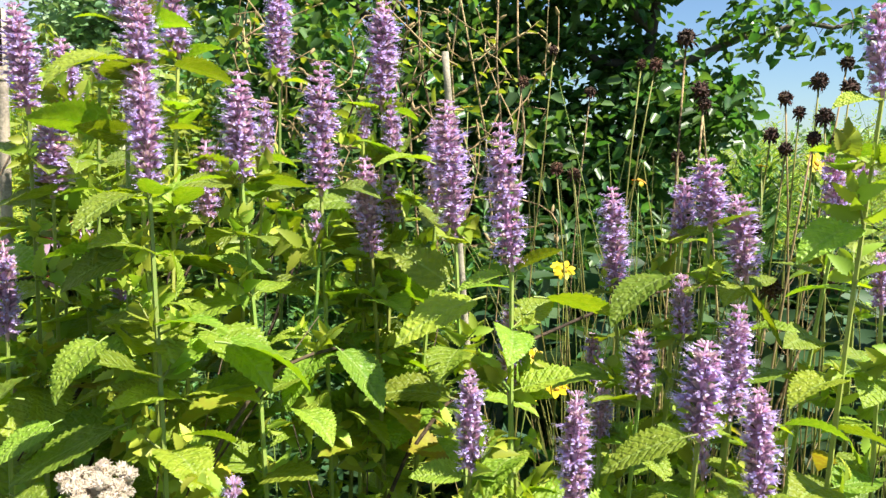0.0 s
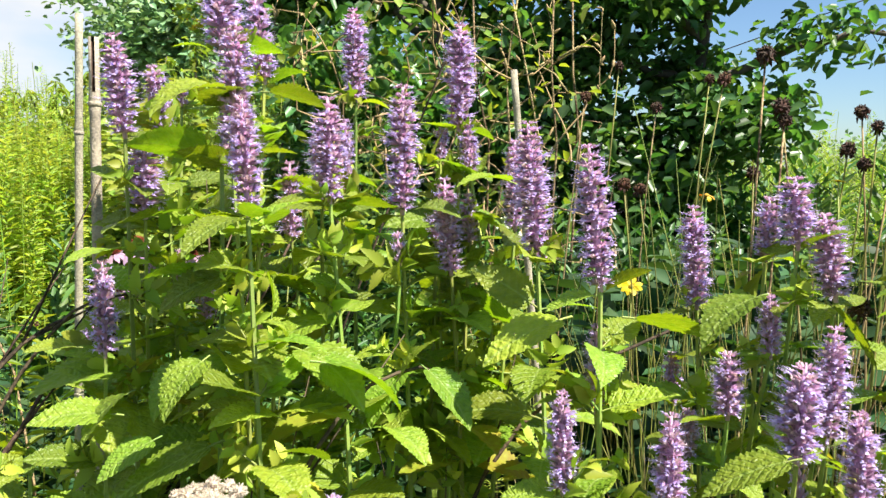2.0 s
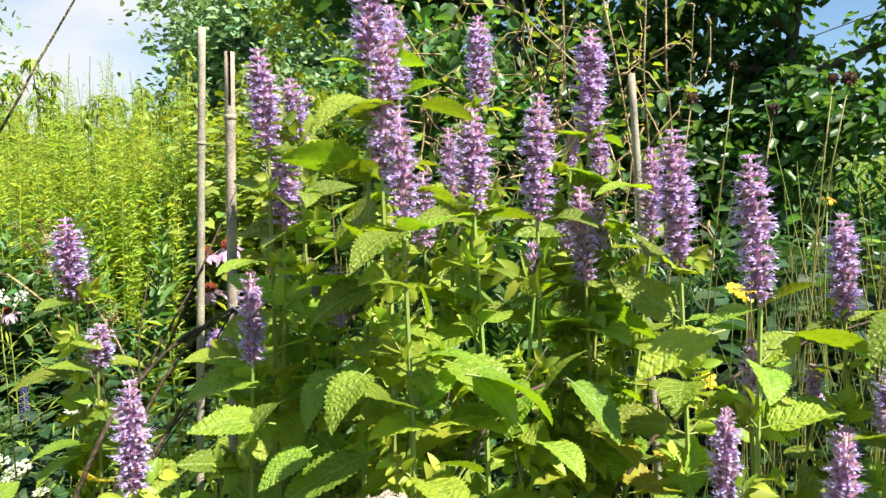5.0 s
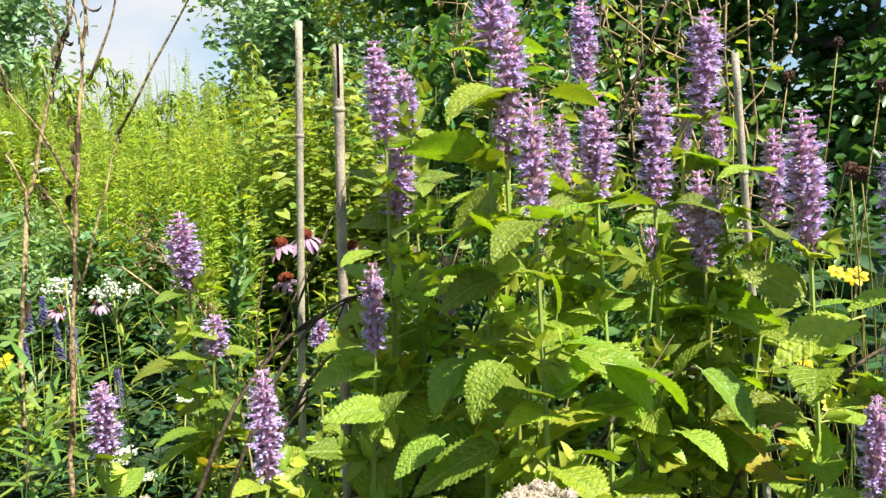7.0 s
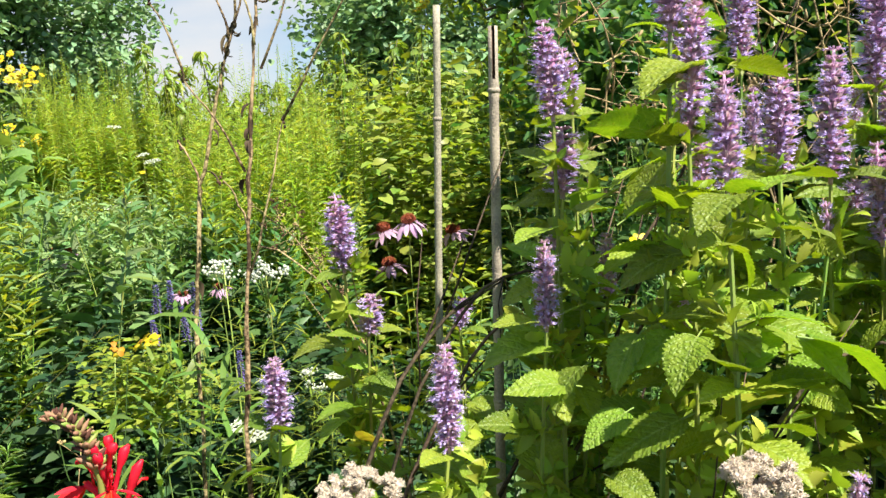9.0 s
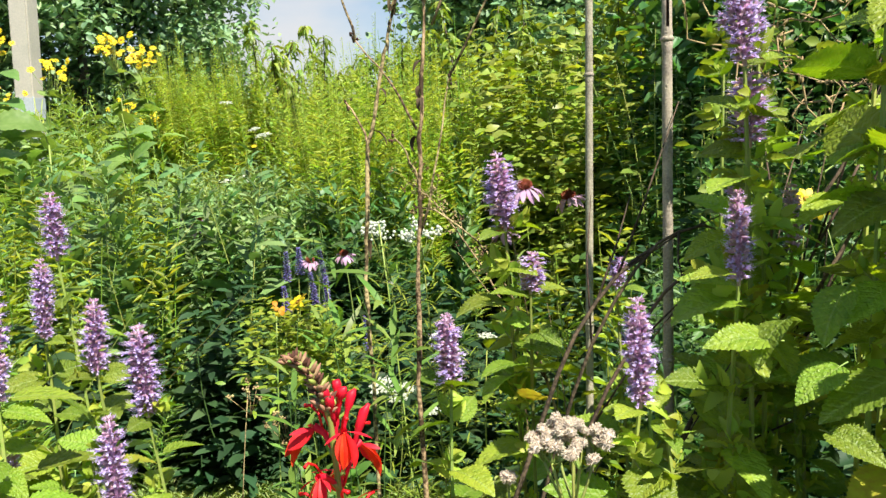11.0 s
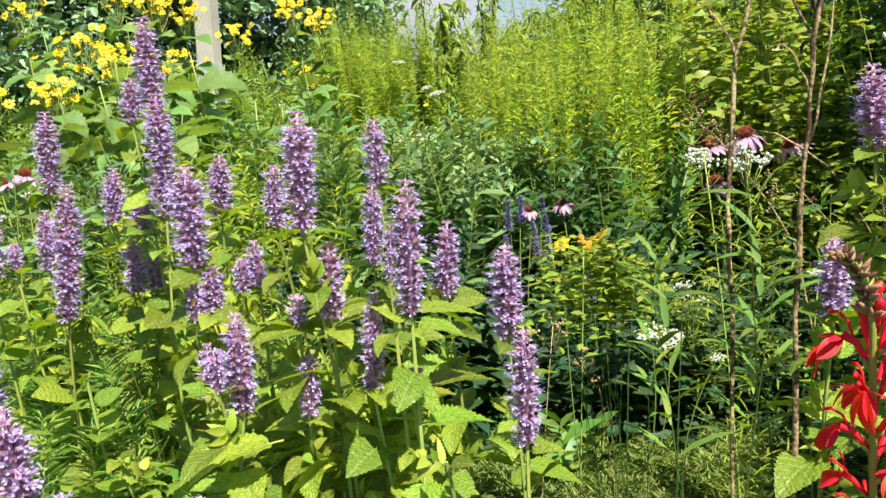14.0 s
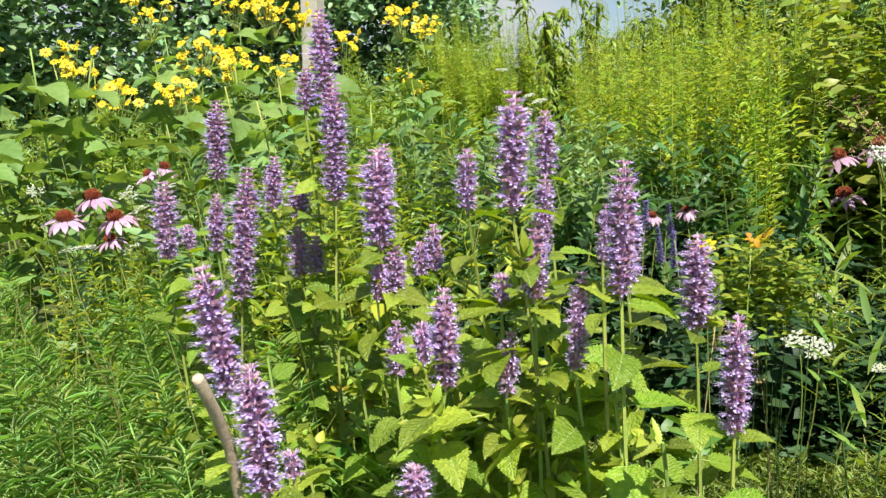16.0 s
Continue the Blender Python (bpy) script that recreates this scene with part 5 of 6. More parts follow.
CUPS_M = [(-3.9, 2.31, 1.27, 0), (-3.84, 2.06, 1.14, 0), (-3.45, 2.27, 1.02, 0), (-3.6, 1.74, 1.07, 0), (-3.52, 2.5, 0.98, 0)]
CUPS_A = [(-2.43, 5.95, 2.12, 3), (-5.03, 2.98, 1.72, 9), (-5.13, 2.80, 1.74, 6), (-4.92, 3.13, 1.64, 7), (-4.62, 3.80, 1.63, 9), (-4.52, 3.93, 1.55, 6), (-5.04, 4.22, 1.25, 3), (-5.05, 4.49, 1.13, 5), (-4.91, 4.62, 1.12, 5), (-4.78, 2.45, 1.36, 6), (-4.96, 3.56, 1.49, 6), (-4.62, 1.45, 1.36, 7), (-4.55, 1.60, 1.19, 6), (-4.80, 2.10, 1.19, 8), (-4.96, 2.42, 1.46, 6), (-5.05, 2.33, 1.36, 3), (-5.12, 3.09, 1.69, 6), (-5.13, 2.19, 1.68, 6), (-4.2, 1.1, 1.35, 0), (-3.9, 0.7, 1.2, 0), (-4.1, 1.6, 1.0, 0)]
CUPS_B = [(-3.7, 0.35, 1.35, 0), (-4.4, 2.6, 1.0, 0), (-4.5, 3.1, 1.1, 0), (-5.2, 3.6, 1.3, 0), (-5.0, 3.3, 1.3, 0), (-5.5, 3.9, 1.3, 0), (-5.4, 3.4, 1.35, 3), (-4.4, 1.9, 1.1, 0), (-4.0, 2.2, 0.95, 0), (-4.6, 4.0, 1.0, 0), (-4.1, 1.3, 1.3, 0), (-4.3, 2.9, 1.2, 0), (-4.2, 3.4, 1.15, 0), (-4.0, 3.0, 0.95, 0), (-4.4, 3.6, 1.25, 0), (-3.9, 2.6, 0.9, 0), (-4.7, 2.75, 1.3, 4), (-3.9, 1.8, 1.15, 0), (-4.5, 2.3, 1.3, 4), (-4.4, 0.45, 1.35, 0), (-4.3, 0.9, 1.3, 0)]
BACK = np.random.default_rng(77)
CUPS_C = [(-5.6 - 0.5 * BACK.random(), 1.6 + 0.27 * i, BACK.uniform(1.25, 1.7), 2 if i % 3 == 0 else 0) for i in range(12)]
for i, (x, y, z, k) in enumerate(CUPS_A + CUPS_B + CUPS_C + CUPS_M):
    cup_plant(x, y, z, 540 + i, k)

post = thing("post", -6.2, 4.21, 0, "pale square post with a grey sleeve, leaning slightly", "post", rz=20)
for nm, z0, z1, w, mat, lb in (("shaft", 1.28, 4.6, 0.078, M_POST, ""), ("sleeve", 0.0, 1.36, 0.086, M_SLEEVE, "grey metal sleeve")):
    bm = bmesh.new()
    bmesh.ops.create_cube(bm, size=1.0)
    bmesh.ops.scale(bm, vec=(2 * w, 2 * w, z1 - z0), verts=bm.verts)
    bmesh.ops.translate(bm, vec=(0, 0, (z0 + z1) / 2), verts=bm.verts)
    bmesh.ops.bevel(bm, geom=bm.edges[:], offset=0.012, segments=2, affect="EDGES")
    me = bpy.data.meshes.new(nm)
    bm.to_mesh(me)
    bm.free()
    me.materials.append(mat)
    part(nm, me, post, Matrix.Rotation(radians(4.5), 4, (-0.33, 0.94, 0)), lb)
g = Geo()
tube(g, bend((24.0, 13.1, 10.77), (-6.0, 22.9, -0.27), (0, 0, 0), 20), 0.014, 5)
tagged(new("power_line", g.mesh("power_line", [M_WIRE])), "thin dark overhead wire against the sky", "wire", kind="structure")


# ---- trees ----
def simple_leaf(length, width, seg=3, fold=0.3, droop=0.5):
    t = Geo()
    if seg > 3:
        leaf(t, length, width, 3, 1, fold, droop, 0, 0, 0, 0.8)
    else:
        chip(t, length, width, fold, droop, 0, True)
    return t.arrays()


def tree(name, x, y, height, spread, leaves, seed, label, mat, tpl, z_low, trunk_r, lean=(0, 0), extra=(), clump=0.16, per=22, group="trees", limbs=9, sparse=9.0):
    """A tapered trunk with limbs and twigs, and a crown of many leaves in loose sprays along them."""
    rng = np.random.default_rng(seed)
    ob = thing(name, x, y, 0, label, "tree", group)
    g = Geo()
    t_pts = bend((0, 0, 0), (lean[0], lean[1], height * 0.8), (0.05, 0.03, 0), 9, 0.02, rng)
    tube(g, t_pts, np.linspace(trunk_r, trunk_r * 0.3, 9), 8)
    part("trunk", g.mesh("trunk", [M_BARK]), ob)
    sprays = []
    ends = [((math.cos(i * 2.4 + rng.normal(0, 0.3)) * spread * rng.uniform(0.6, 1.05), math.sin(i * 2.4) * spread * rng.uniform(0.6, 1.05), z_low + (height - z_low) * (i + 0.6) / limbs * rng.uniform(0.85, 1.1))) for i in range(limbs)]
    ends += list(extra)
    for e in ends:
        s = min(0.9, max(0.12, (e[2] - 0.35 * spread) / (height * 0.8)))
        k = s * 8
        a = t_pts[int(k)] + (t_pts[min(8, int(k) + 1)] - t_pts[int(k)]) * (k - int(k))
        pts = bend(a, e, (0, 0, 0.12), 9, 0.025, rng)
        g = Geo()
        tube(g, pts, np.linspace(trunk_r * 0.45, 0.006, 9), 6)
        for j in range(3, 9):
            for q in range(3):
                d = rng.normal(0, 1, 3) * (0.3, 0.3, 0.2) * spread * 0.45
                tw = bend(pts[j], pts[j] + d, (0, 0, 0.03), 4)
                tube(g, tw, [0.005, 0.004, 0.003, 0.0015], 3, 0, False)
                sprays += [tw[1], tw[2], tw[3], tw[3] + d * 0.15]
            sprays.append(pts[j])
        part("limb", g.mesh("limb", [M_BARK]), ob)
    sprays = np.array(sprays)
    pick = sprays[rng.integers(len(sprays), size=leaves // per)]
    c = np.repeat(pick, per, 0) + rng.normal(0, clump, (len(pick) * per, 3)) * (1, 1, 0.75)
    c = c[c[:, 2] > z_low * 0.75]
    c = c[(c[:, 0] < sparse) | (rng.random(len(c)) < 0.4)]
    ms = []
    for p in c:
        a, up = rng.uniform(0, 6.28), rng.normal(-0.1, 0.45)
        ms.append(aim(p, (math.cos(a), math.sin(a), up), rng.normal(0, 30), rng.uniform(0.65, 1.2)))
    g = Geo()
    g.scatter(tpl, mats_of(ms))
    part("crown", g.mesh("crown", [mat]), ob)
    return ob


APPLE = simple_leaf(0.078, 0.044, 2, 0.5, 0.5)
tree("fruit_tree", 0.84, 4.1, 3.2, 0.5, 12500, 1, "dark leafy fruit tree with spreading limbs", M_TREE, APPLE, 0.45, 0.055, (0.05, 0),
     ((1.15, -0.25, 1.68), (-0.9, -0.2, 1.6), (-0.8, 0.0, 2.2), (-0.6, -0.4, 1.1), (-0.5, 0.3, 2.6), (-1.0, -0.3, 1.25), (0.45, -0.2, 1.25), (-0.2, -0.5, 0.9), (-0.4, -0.5, 1.9)), 0.11, 20, sparse=0.5)
tree("fruit_tree", -0.45, 4.4, 3.4, 1.2, 17000, 2, "dark leafy fruit tree behind dry vines", M_TREE, APPLE, 0.6, 0.06, (-0.1, 0), ((-0.9, -0.2, 2.3), (0.5, -0.6, 1.2)), 0.14, 22)
tree("fruit_tree", 0.1, 5.0, 3.6, 1.0, 10000, 4, "dark leafy fruit tree in the second row", M_TREE, APPLE, 0.5, 0.05, (0, 0), (), 0.16, 22)
tree("fruit_tree", -1.75, 6.2, 3.3, 1.0, 5000, 3, "slim young fruit tree with airy branches", M_PEACH, APPLE, 0.9, 0.04, (0, 0), (), 0.16, 16)
FARLEAF = simple_leaf(0.125, 0.075, 2, 0.3, 0.4)
# the haze over these trees lies in the colour of M_FAR
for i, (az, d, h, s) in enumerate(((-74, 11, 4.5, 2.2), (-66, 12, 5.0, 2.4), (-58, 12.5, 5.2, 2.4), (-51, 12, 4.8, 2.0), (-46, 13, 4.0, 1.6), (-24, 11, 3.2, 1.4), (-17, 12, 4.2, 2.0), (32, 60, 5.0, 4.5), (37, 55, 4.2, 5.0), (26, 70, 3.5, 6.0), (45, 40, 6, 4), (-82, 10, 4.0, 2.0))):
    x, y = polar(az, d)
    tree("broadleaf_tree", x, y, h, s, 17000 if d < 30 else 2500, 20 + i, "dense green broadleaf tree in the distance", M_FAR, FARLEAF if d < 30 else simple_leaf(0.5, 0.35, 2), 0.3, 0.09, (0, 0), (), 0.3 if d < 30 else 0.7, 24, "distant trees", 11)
DROOP = simple_leaf(0.125, 0.027, 4, 0.3, 1.9)


def sapling(x, y, h, seed):
    rng = np.random.default_rng(seed)
    ob = thing("peach_sapling", x, y, 0, "young tree with long drooping olive leaves", "sapling", "drooping saplings")
    ms = []
    for k in range(7):
        g = Geo()
        e = (rng.normal(0, 0.15), rng.normal(0, 0.15), h * (rng.uniform(0.72, 0.95) if k else 1.0))
        pts = bend((0, 0, 0), e, (rng.normal(0, 0.1), rng.normal(0, 0.1), 0), 9)
        tube(g, pts, np.linspace(0.014, 0.003, 9), 5)
        part("stem", g.mesh("stem", [M_BARK]), ob)
        for q in range(100):
            s = (1 - 0.42 * rng.random() ** 1.3) * 8
            i = min(7, int(s))
            p = pts[i] + (pts[i + 1] - pts[i]) * (s - i)
            a = rng.uniform(0, 6.28)
            ms.append(aim(p, (math.cos(a), math.sin(a), rng.uniform(0.2, 1.0)), rng.normal(0, 20), rng.uniform(0.6, 1.2)))
    g = Geo()
    g.scatter(DROOP, mats_of(ms))
    part("crown", g.mesh("crown", [M_PEACH]), ob)


for i, (x, y, h) in enumerate(((-4.1, 4.84, 1.79), (-3.76, 5.07, 1.72), (-3.92, 5.0, 1.6), (-3.29, 5.33, 1.67), (-3.46, 5.26, 1.5), (-2.85, 5.5, 1.85), (-2.55, 5.45, 1.75), (-2.35, 5.8, 1.9), (-1.9, 5.3, 1.7))):
    sapling(x, y, h, 60 + i)


# ---- dry vine tangle with pods before the tree ----
vine = thing("dry_vine", -0.25, 2.5, 0, "tangled dry vine with straw-coloured stems and seed pods", "dead vine")
rng = np.random.default_rng(3)
pods = []
for i in range(46):
    x0, z0 = rng.uniform(-0.45, 0.42), rng.uniform(0.9, 1.5)
    p = np.array((x0, rng.uniform(-0.2, 0.2), z0))
    pts = [p]
    d = rng.normal(0, 1, 3)
    for k in range(9):
        d = d * 0.75 + rng.normal(0, 0.6, 3) + (0, 0, 0.12)
        q = pts[-1] + d / np.linalg.norm(d) * 0.075
        q[0], q[1], q[2] = np.clip(q[0], -0.55, 0.5), np.clip(q[1], -0.3, 0.3), np.clip(q[2], 0.8, 1.95)
        pts.append(q)
    g = Geo()
    tube(g, pts, np.linspace(0.0035, 0.0012, len(pts)), 4)
    part("vine_stem", g.mesh("vine_stem", [M_STRAW if i % 3 else M_DRY]), vine)
    pods += [pts[rng.integers(3, 10)] for k in range(6)]
t = Geo()
tube(t, [(0, 0, 0), (0, 0.008, 0), (0, 0.022, 0), (0, 0.034, 0)], [0.001, 0.006, 0.005, 0.0008], 6)
POD = t.mesh("seed_pod", [M_STRAW])
for p in pods:
    part("seed_pod", POD, vine, aim(p, (rng.normal(0, 0.5), rng.normal(0, 0.5), rng.normal(0.2, 0.7)), 0, rng.uniform(0.5, 1.0)))
for k in range(6):
    g = Geo()
    x = rng.uniform(-0.4, 0.4)
    tube(g, bend((x, 0, 0), (x + rng.normal(0, 0.15), 0, 1.6), (0.05, 0, 0), 8, 0.01, rng), np.linspace(0.006, 0.003, 8), 5)
    part("vine_stem", g.mesh("vine_stem", [M_DRY]), vine)
g = Geo()
ms = []
for k in range(420):
    ms.append(aim((rng.uniform(-0.5, 0.45), rng.uniform(-0.25, 0.25), rng.uniform(0.7, 1.75)), (rng.normal(), rng.normal(), rng.normal(0, 0.5)), rng.normal(0, 40), rng.uniform(0.5, 1.2)))
g.scatter(simple_leaf(0.05, 0.03, 3), mats_of(ms))
tagged(part("leaves", g.mesh("leaves", [M_PEACH]), vine), "sparse olive leaves", kind="stuff")


# ---- meadow, undergrowth, straw and grass: what nobody could count ----
def weed(height, count, length, width, lift, seed, top=0.35, r=0.003, start=0.2, bushy=0.0, split=False):
    """A leafy upright weed, its leaves shrinking towards a feathery tip."""
    rng = np.random.default_rng(seed)
    t = Geo()
    tube(t, bend((0, 0, 0), (rng.normal(0, 0.03), rng.normal(0, 0.03), height), (rng.normal(0, 0.03), 0, 0), 6), np.linspace(r, r * 0.3, 6), 4, 0, False)
    ms = []
    for i in range(count):
        s = start + (1 - start) * (i + rng.uniform(0, 1)) / count
        a = i * 2.4 + rng.normal(0, 0.3)
        sc = (1.0 if s < 0.6 else 1 - (1 - top) * (s - 0.6) / 0.4) * rng.uniform(0.75, 1.15)
        off = rng.normal(0, 1, 2) * bushy * (1.05 - s)
        ms.append(aim((off[0], off[1], s * height), (math.cos(a), math.sin(a), lift * rng.uniform(0.6, 1.4)), rng.normal(0, 25), sc))
    lt = Geo()
    if split:
        leaf(lt, length, width, 3, 1, 0.25, 0.7, 0, 0, 0, 0.85)
    else:
        chip(lt, length, width * 1.15, 0.3, 0.35, 0, width > 0.015)
    if split:
        f = Geo()
        f.scatter(lt.arrays(), mats_of(ms))
        return t, f
    t.scatter(lt.arrays(), mats_of(ms))
    return t.arrays()


def plants(name, label, category, group, mat, templates, places, seed, tilt=6.0, stem_mat=None):
    """Plants that stand singly: each has its stem and its foliage."""
    rng = np.random.default_rng(seed)
    kinds = [(s.mesh("stem", [stem_mat or M_STEM]), f.mesh("foliage", [mat])) for s, f in templates]
    for x, y, s in places:
        stem, foliage = kinds[rng.integers(len(kinds))]
        ob = thing(name, x, y, 0, label, category, group)
        m = trs(0, 0, 0, rng.normal(0, tilt), rng.normal(0, tilt), rng.uniform(0, 360), s)
        part("stem", stem, ob, m)
        tagged(part("foliage", foliage, ob, m), kind="stuff")


def mass(name, label, category, mat, templates, places, seed, tilt=6.0):
    """One object of many plants: places are x, y, scale."""
    rng = np.random.default_rng(seed)
    g = Geo()
    which = rng.integers(len(templates), size=len(places))
    for k, tpl in enumerate(templates):
        ms = [trs(x, y, 0, rng.normal(0, tilt), rng.normal(0, tilt), rng.uniform(0, 360), s) for (x, y, s), w in zip(places, which) if w == k]
        if ms:
            g.scatter(tpl, mats_of(ms))
    return tagged(new(name, g.mesh(name, [mat])), label, category, kind="stuff")


def off_lawn(places):
    """Keeps the short grass between the beds clear."""
    return [p for p in places if not (-2.4 < p[0] < -0.95 and (0.7 if -1.8 < p[0] < -1.0 else 1.0) < p[1] < 1.70 + 0.37 * (p[0] + 1.28))]


def low_before_flowers(places, reach=1.0, wide=0.11):
    """Plants in the strips before the coneflowers and the blue spikes stay half as high."""
    out = []
    for p in places:
        size = 1.0
        for x, y, z in [c[:3] for c in CUPS_M] + LACE[3:8] + CONES[:6] + CONES[10:12] + [VERVAIN[1], VERVAIN[3], VERVAIN[4]]:
            d = Vector((-0.55 - x, -0.2 - y)).normalized()
            o = Vector((p[0] - x, p[1] - y))
            along = o.dot(d)
            if -0.02 < along < reach and (o - d * along).length < wide:
                size = 0.5
        out.append((p[0], p[1], p[2] * size))
    return out


def sector(rng, count, az0, az1, d0, d1, s0, s1, x0=0.0, y0=0.0):
    out = []
    for i in range(count):
        d = math.sqrt(rng.uniform(d0 * d0, d1 * d1))
        out.append((*polar(rng.uniform(az0, az1), d, x0, y0), rng.uniform(s0, s1)))
    return out


rng = np.random.default_rng(5)
GOLD = [weed(1.3, 250, 0.058, 0.0095, 0.7, i, 0.16, 0.003, 0.2, 0.016) for i in range(4)]
mass("goldenrod_meadow", "dense light-green goldenrod not yet in flower", "meadow", M_GOLD, GOLD, low_before_flowers([p for p in sector(rng, 390, -41.5, -19, 3.1, 5.3, 0.78, 1.15) if p[0] < -0.59 * p[1]] + sector(rng, 130, -54, -41.5, 3.7, 5.2, 0.46, 0.7) + sector(rng, 150, -49, -40.5, 6.0, 7.2, 1.0, 1.32)), 1, 3.0)
mass("field_weeds", "pale green tall weeds across the field", "meadow", M_FIELD, [weed(1.15, 60, 0.11, 0.02, 0.9, 9 + i, 0.3, 0.004, 0.2, 0.03) for i in range(3)],
     sector(rng, 160, 20, 60, 3.6, 6.0, 0.6, 0.85) + sector(rng, 520, 15, 60, 6.0, 20.0, 1.1, 1.5) + sector(rng, 260, -80, -50, 5.5, 10, 0.8, 1.1) + sector(rng, 240, -56, -12, 5.6, 9.0, 0.95, 1.3), 2)
ASTER = [weed(0.85, 60, 0.12, 0.026, 1.25, 20 + i, 0.45, 0.003, 0.1, 0.02) for i in range(3)]
MUG = [weed(1.0, 60, 0.12, 0.034, 0.9, 70 + i, 0.35, 0.004, 0.15, 0.05) for i in range(3)]
mass("mugwort_stand", "tall grey-green wispy weeds", "weeds", M_MUG, MUG, low_before_flowers(sector(rng, 200, -66, -47, 3.0, 4.6, 0.5, 0.85) + sector(rng, 110, -50, -42, 3.0, 4.2, 0.6, 0.9)), 12)
BRAM = [weed(1.25, 60, 0.07, 0.04, 0.5, 75 + i, 0.6, 0.004, 0.15, 0.22, True) for i in range(3)]
# one bramble in two colours: M_TREE paints it shaded, M_VINE sunlit
plants("bramble", "broad-leaved bramble shoot beside the meadow, coloured dark as in shade", "bush", "bramble shoots", M_TREE, BRAM, sector(rng, 34, -17, -7, 2.4, 3.4, 0.75, 1.1), 13)
plants("bramble", "broad-leaved bramble shoot beside the meadow, coloured light as in sun", "bush", "bramble shoots", M_VINE, BRAM, low_before_flowers(sector(rng, 30, -26, -17, 2.9, 3.8, 0.75, 1.0), 1.6, 0.2), 36)
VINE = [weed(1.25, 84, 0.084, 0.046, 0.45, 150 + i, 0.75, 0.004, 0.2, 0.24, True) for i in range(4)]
plants("bramble", "yellow-green tangled bramble bush with broad leaves, coloured as if sunlit", "bush", "sunlit bramble shoots", M_VINE, VINE, low_before_flowers(sector(np.random.default_rng(91), 38, -21.5, -13.0, 3.5, 4.3, 0.85, 1.2, -0.55, -0.2), 1.6, 0.2) + low_before_flowers(sector(np.random.default_rng(93), 16, -19.5, -10.5, 3.0, 3.5, 0.6, 0.82, -0.55, -0.2), 1.2, 0.16), 37, 11.0)
TALLA = [weed(0.95, 44, 0.145, 0.036, 1.1, 120 + i, 0.5, 0.004, 0.1, 0.02, True) for i in range(4)]
plants("aster_plant", "leafy green aster not in flower, with long pointed leaves", "weed", "asters behind the grass", M_ASTER, TALLA, low_before_flowers(sector(rng, 85, -60, -46, 2.8, 3.9, 0.5, 1.1)), 3, 9.0)
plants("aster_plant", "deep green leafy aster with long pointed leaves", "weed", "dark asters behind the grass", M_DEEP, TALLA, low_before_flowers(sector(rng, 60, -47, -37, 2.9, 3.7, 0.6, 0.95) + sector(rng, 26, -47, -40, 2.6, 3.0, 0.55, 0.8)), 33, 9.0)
BROAD = [weed(0.6, 60, 0.095, 0.034, 0.6, 130 + i, 0.6, 0.003, 0.05, 0.09, True) for i in range(4)]
strip = []
for i in range(170):
    x = rng.uniform(-2.5, -0.75)
    strip.append((x, 1.72 + 0.37 * (x + 1.28) + 0.85 * rng.random() ** 1.4, rng.uniform(0.65, 1.15)))
# M_SHADE carries the gloom of this strip in its colour
plants("shade_plant", "broad-leaved plant behind the grass, its green darkened for shade", "weed", "dark plants behind the grass", M_SHADE, BROAD, low_before_flowers(strip, 1.0, 0.2), 31, 9.0, M_DEEP)
ROSETTE = [weed(0.16, 12, 0.12, 0.045, 1.1, 140, 0.8, 0.003, 0.05, 0.01, True)]
plants("grass_weed", "broad-leaved weed growing in the grass", "weed", "weeds in the grass", M_LIT, ROSETTE, [(-1.58, 1.43, 0.95), (-1.66, 1.46, 0.7), (-1.5, 1.5, 0.8), (-1.55, 1.38, 0.7)], 32, 4.0)
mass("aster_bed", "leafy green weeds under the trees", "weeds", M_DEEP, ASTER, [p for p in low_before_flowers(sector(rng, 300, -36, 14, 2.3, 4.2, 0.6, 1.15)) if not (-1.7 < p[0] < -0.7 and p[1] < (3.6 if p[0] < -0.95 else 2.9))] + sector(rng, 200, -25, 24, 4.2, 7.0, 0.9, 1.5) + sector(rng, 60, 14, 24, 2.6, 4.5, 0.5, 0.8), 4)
plants("aster_plant", "light green leafy aster behind the feathery foliage", "weed", "light asters behind the foliage", M_ASTER, TALLA, sector(rng, 70, -80, -52, 3.0, 5.0, 0.75, 1.05), 41, 9.0)
mass("willow_leaf_weeds", "bright green narrow-leaved weeds", "weeds", M_MEADOW, [weed(0.8, 60, 0.08, 0.011, 0.7, 30 + i, 0.5, 0.003, 0.15, 0.015) for i in range(3)],
     off_lawn(sector(rng, 6, -38, -27, 1.3, 1.7, 0.75, 1.05) + []) + sector(rng, 60, -70, -54, 2.6, 3.6, 0.9, 1.15) + [(rng.uniform(-3.5, -2.6), rng.uniform(0.0, 1.05), rng.uniform(0.55, 0.85)) for i in range(70)], 5)
# M_DEEP instead of M_MEADOW here paints in the shade behind the stakes
mass("willow_leaf_weeds", "narrow-leaved weeds behind the stakes, coloured dark for the shade there", "weeds", M_DEEP, [weed(0.8, 60, 0.08, 0.016, 0.7, 90 + i, 0.5, 0.003, 0.15, 0.015) for i in range(3)], sector(rng, 34, -27, -12, 1.5, 2.2, 0.7, 1.0), 35)
LOW = [weed(0.42, 46, 0.075, 0.032, 0.35, 40 + i, 0.6, 0.003, 0.1, 0.05) for i in range(3)]
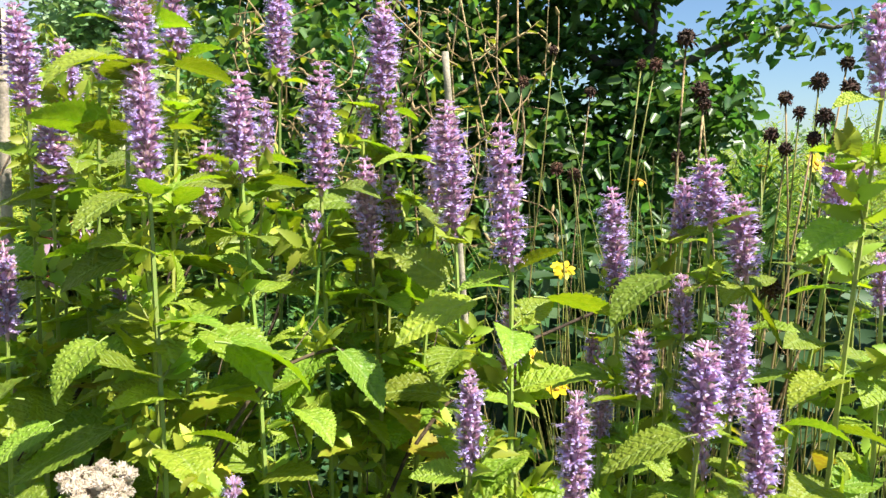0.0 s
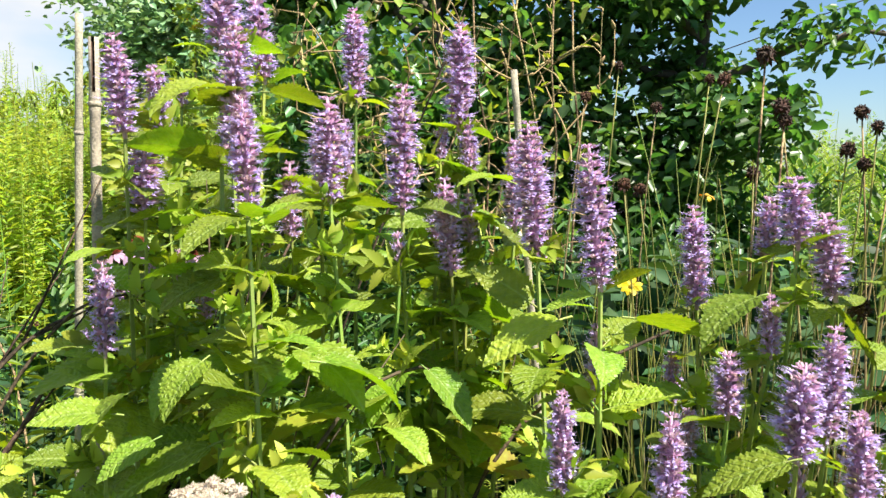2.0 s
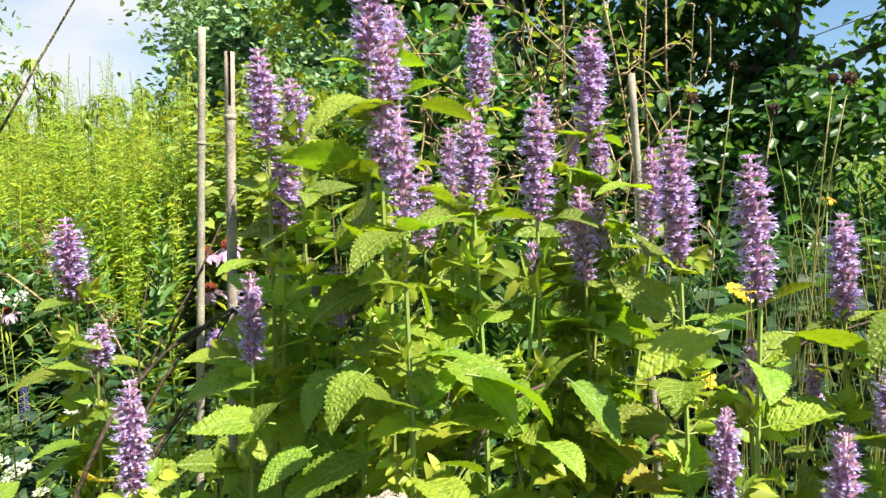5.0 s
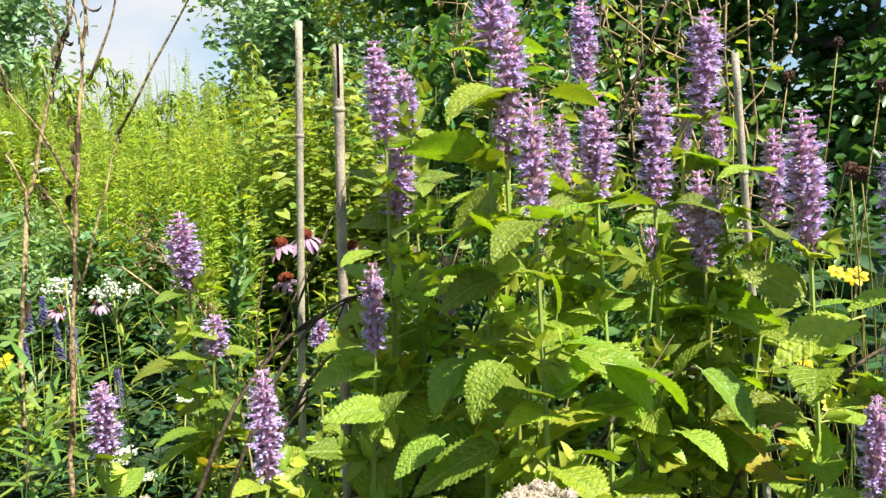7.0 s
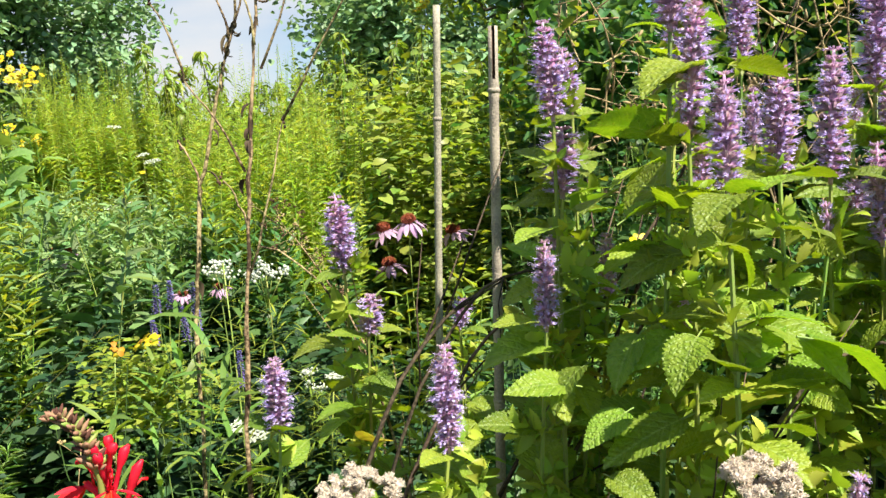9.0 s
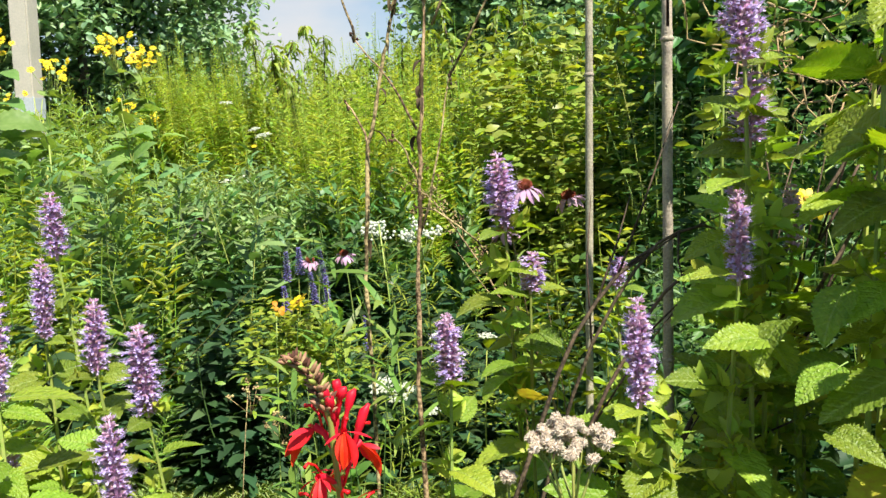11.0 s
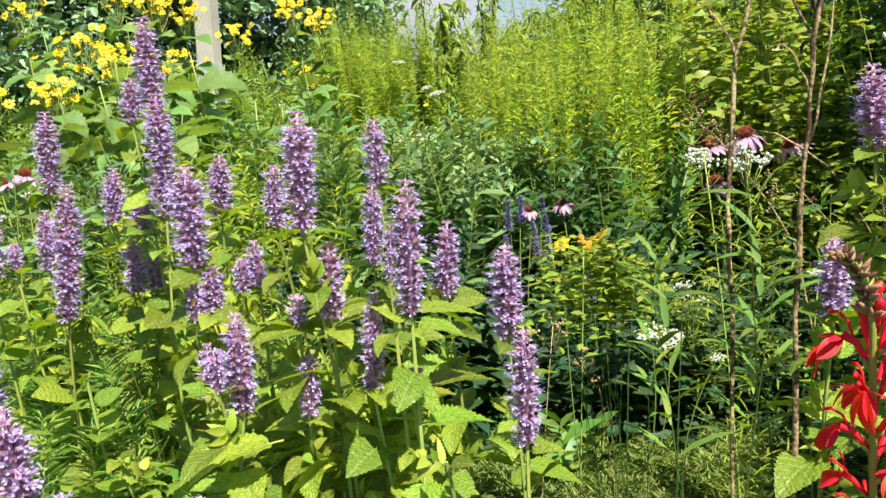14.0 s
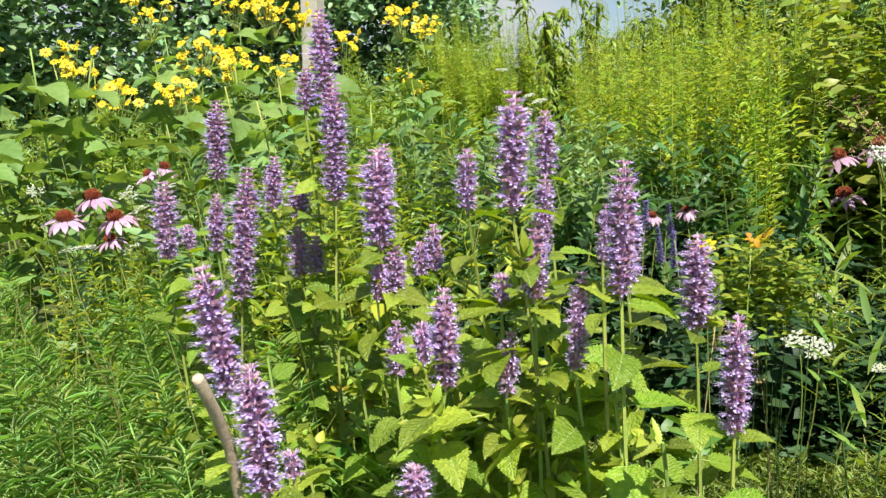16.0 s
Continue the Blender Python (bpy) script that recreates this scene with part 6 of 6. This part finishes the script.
# same low weeds twice: here with shade in the green, then brighter
mass("undergrowth", "low leafy undergrowth, its green darkened for shade", "weeds", M_SHADE, LOW, off_lawn(sector(rng, 220, -46, 36, 1.25, 2.6, 0.7, 1.15) + sector(rng, 130, 3, 36, 1.5, 3.2, 1.3, 2.1) + sector(rng, 110, -68, -48, 1.7, 3.6, 0.6, 1.0) + sector(rng, 110, -38, 36, 0.7, 1.25, 0.6, 1.0)), 6)
mass("undergrowth", "low bright leafy undergrowth", "weeds", M_GRASS, LOW, off_lawn(sector(rng, 60, -80, -60, 1.2, 1.9, 0.5, 0.9) + sector(rng, 130, -95, -68, 1.7, 3.6, 0.7, 1.2) + sector(rng, 10, -30, -22, 1.2, 1.7, 0.6, 1.0) + sector(rng, 1, 4, 18, 2.4, 3.6, 1.3, 2.2)), 7)
THREAD = [weed(0.62, 260, 0.06, 0.0032, 0.8, 50 + i, 0.8, 0.0018, 0.05, 0.04) for i in range(3)]
mass("threadleaf_bed", "feathery thread-leaved green foliage", "foliage", M_THREAD, THREAD, [(rng.normal(-2.25, 0.42), rng.normal(0.1, 0.35), rng.uniform(0.65, 1.1)) for i in range(210)], 8, 12.0)

spots = [(-0.93, 1.16), (-1.05, 0.73), (-1.05, 0.86), (-1.0, 0.79), (-1.12, 0.80), (-0.95, 0.95)]
plants("willow_leaf_shoot", "upright shoot with long narrow bright leaves", "shoot", "narrow-leaved shoots", M_LIT, [weed(0.88, 17, 0.10, 0.0125, 1.3, 80 + i, 0.75, 0.0022, 0.66, 0.008, True) for i in range(3)], [(x, y, rng.uniform(0.88, 1.04)) for x, y in spots], 14, 6.0, M_DEEP)
plants("small_leaf_tickseed", "bushy yellow-green tickseed plant with small leaves", "tickseed", "small-leaved tickseed", M_TICK, [weed(0.76, 70, 0.03, 0.012, 0.6, 85 + i, 0.9, 0.0012, 0.84, 0.26, True) for i in range(3)],
       [(rng.normal(-1.26, 0.04), rng.normal(1.0, 0.03), rng.uniform(0.93, 1.0)) for i in range(6)] + [(-1.26 + 0.055 * math.sin(2.4 * k), 1.0 + 0.04 * math.cos(2.4 * k), 0.9 + 0.018 * k) for k in range(6)] + [(rng.normal(-1.0, 0.05), rng.normal(1.35, 0.06), rng.uniform(0.5, 0.65)) for i in range(4)], 15, 3.0, M_DEEP)


def strands(name, label, category, mat, places, h0, h1, r, seed, lean=0.12):
    rng = np.random.default_rng(seed)
    g = Geo()
    for x, y, s in places:
        h = rng.uniform(h0, h1) * s
        pts = bend((x, y, 0), (x + rng.normal(0, lean) * h, y + rng.normal(0, lean) * h, h), (rng.normal(0, 0.05), rng.normal(0, 0.05), 0), 8, 0.004, rng)
        tube(g, pts, np.linspace(r, r * 0.45, 8), 4, 0, False)
    return tagged(new(name, g.mesh(name, [mat])), label, category, kind="stuff")


strands("thin_stems", "thin yellow-green upright stems", "stems", M_REED, sector(rng, 300, 4, 36, 0.95, 1.9, 0.8, 1.1), 0.5, 1.12, 0.0014, 9, 0.16)
strands("straw_stems", "dry straw-coloured upright stems", "stems", M_STRAW, sector(rng, 70, 4, 34, 1.0, 1.9, 0.8, 1.1), 0.45, 1.05, 0.0013, 10, 0.24)
strands("thin_stems", "thin green stems between leaves", "stems", M_REED, off_lawn(sector(rng, 8, -60, -36, 0.9, 2.0, 0.7, 1.0)), 0.3, 0.6, 0.0013, 11)
strands("thin_stems", "pale arching stems in the feathery foliage", "stems", M_REED, [(rng.normal(-2.2, 0.35), rng.normal(0.1, 0.3), 1.0) for i in range(80)], 0.5, 0.9, 0.0018, 17, 0.45)

blade = Geo()
chip(blade, 1.0, 0.1, 0.3, 0.5)
BLADE = blade.arrays()
g = Geo()
ms = []
for x, y, s in sector(rng, 6000, -62, -20, 1.0, 2.5, 0.04, 0.09) + [(x, rng.uniform(0.75, 1.74 + 0.37 * (x + 1.28)), rng.uniform(0.035, 0.085)) for x in rng.uniform(-2.4, -0.9, 40000)] + sector(rng, 4000, -20, 40, 1.0, 2.4, 0.05, 0.2):
    a = rng.uniform(0, 6.28)
    ms.append(aim((x, y, 0.0), (math.cos(a) * 0.5, math.sin(a) * 0.5, 1.0), rng.normal(0, 20), s))
g.scatter(BLADE, mats_of(ms))
tagged(new("lawn", g.mesh("lawn", [M_LAWN])), "short sunlit grass between the beds", "grass", kind="stuff")
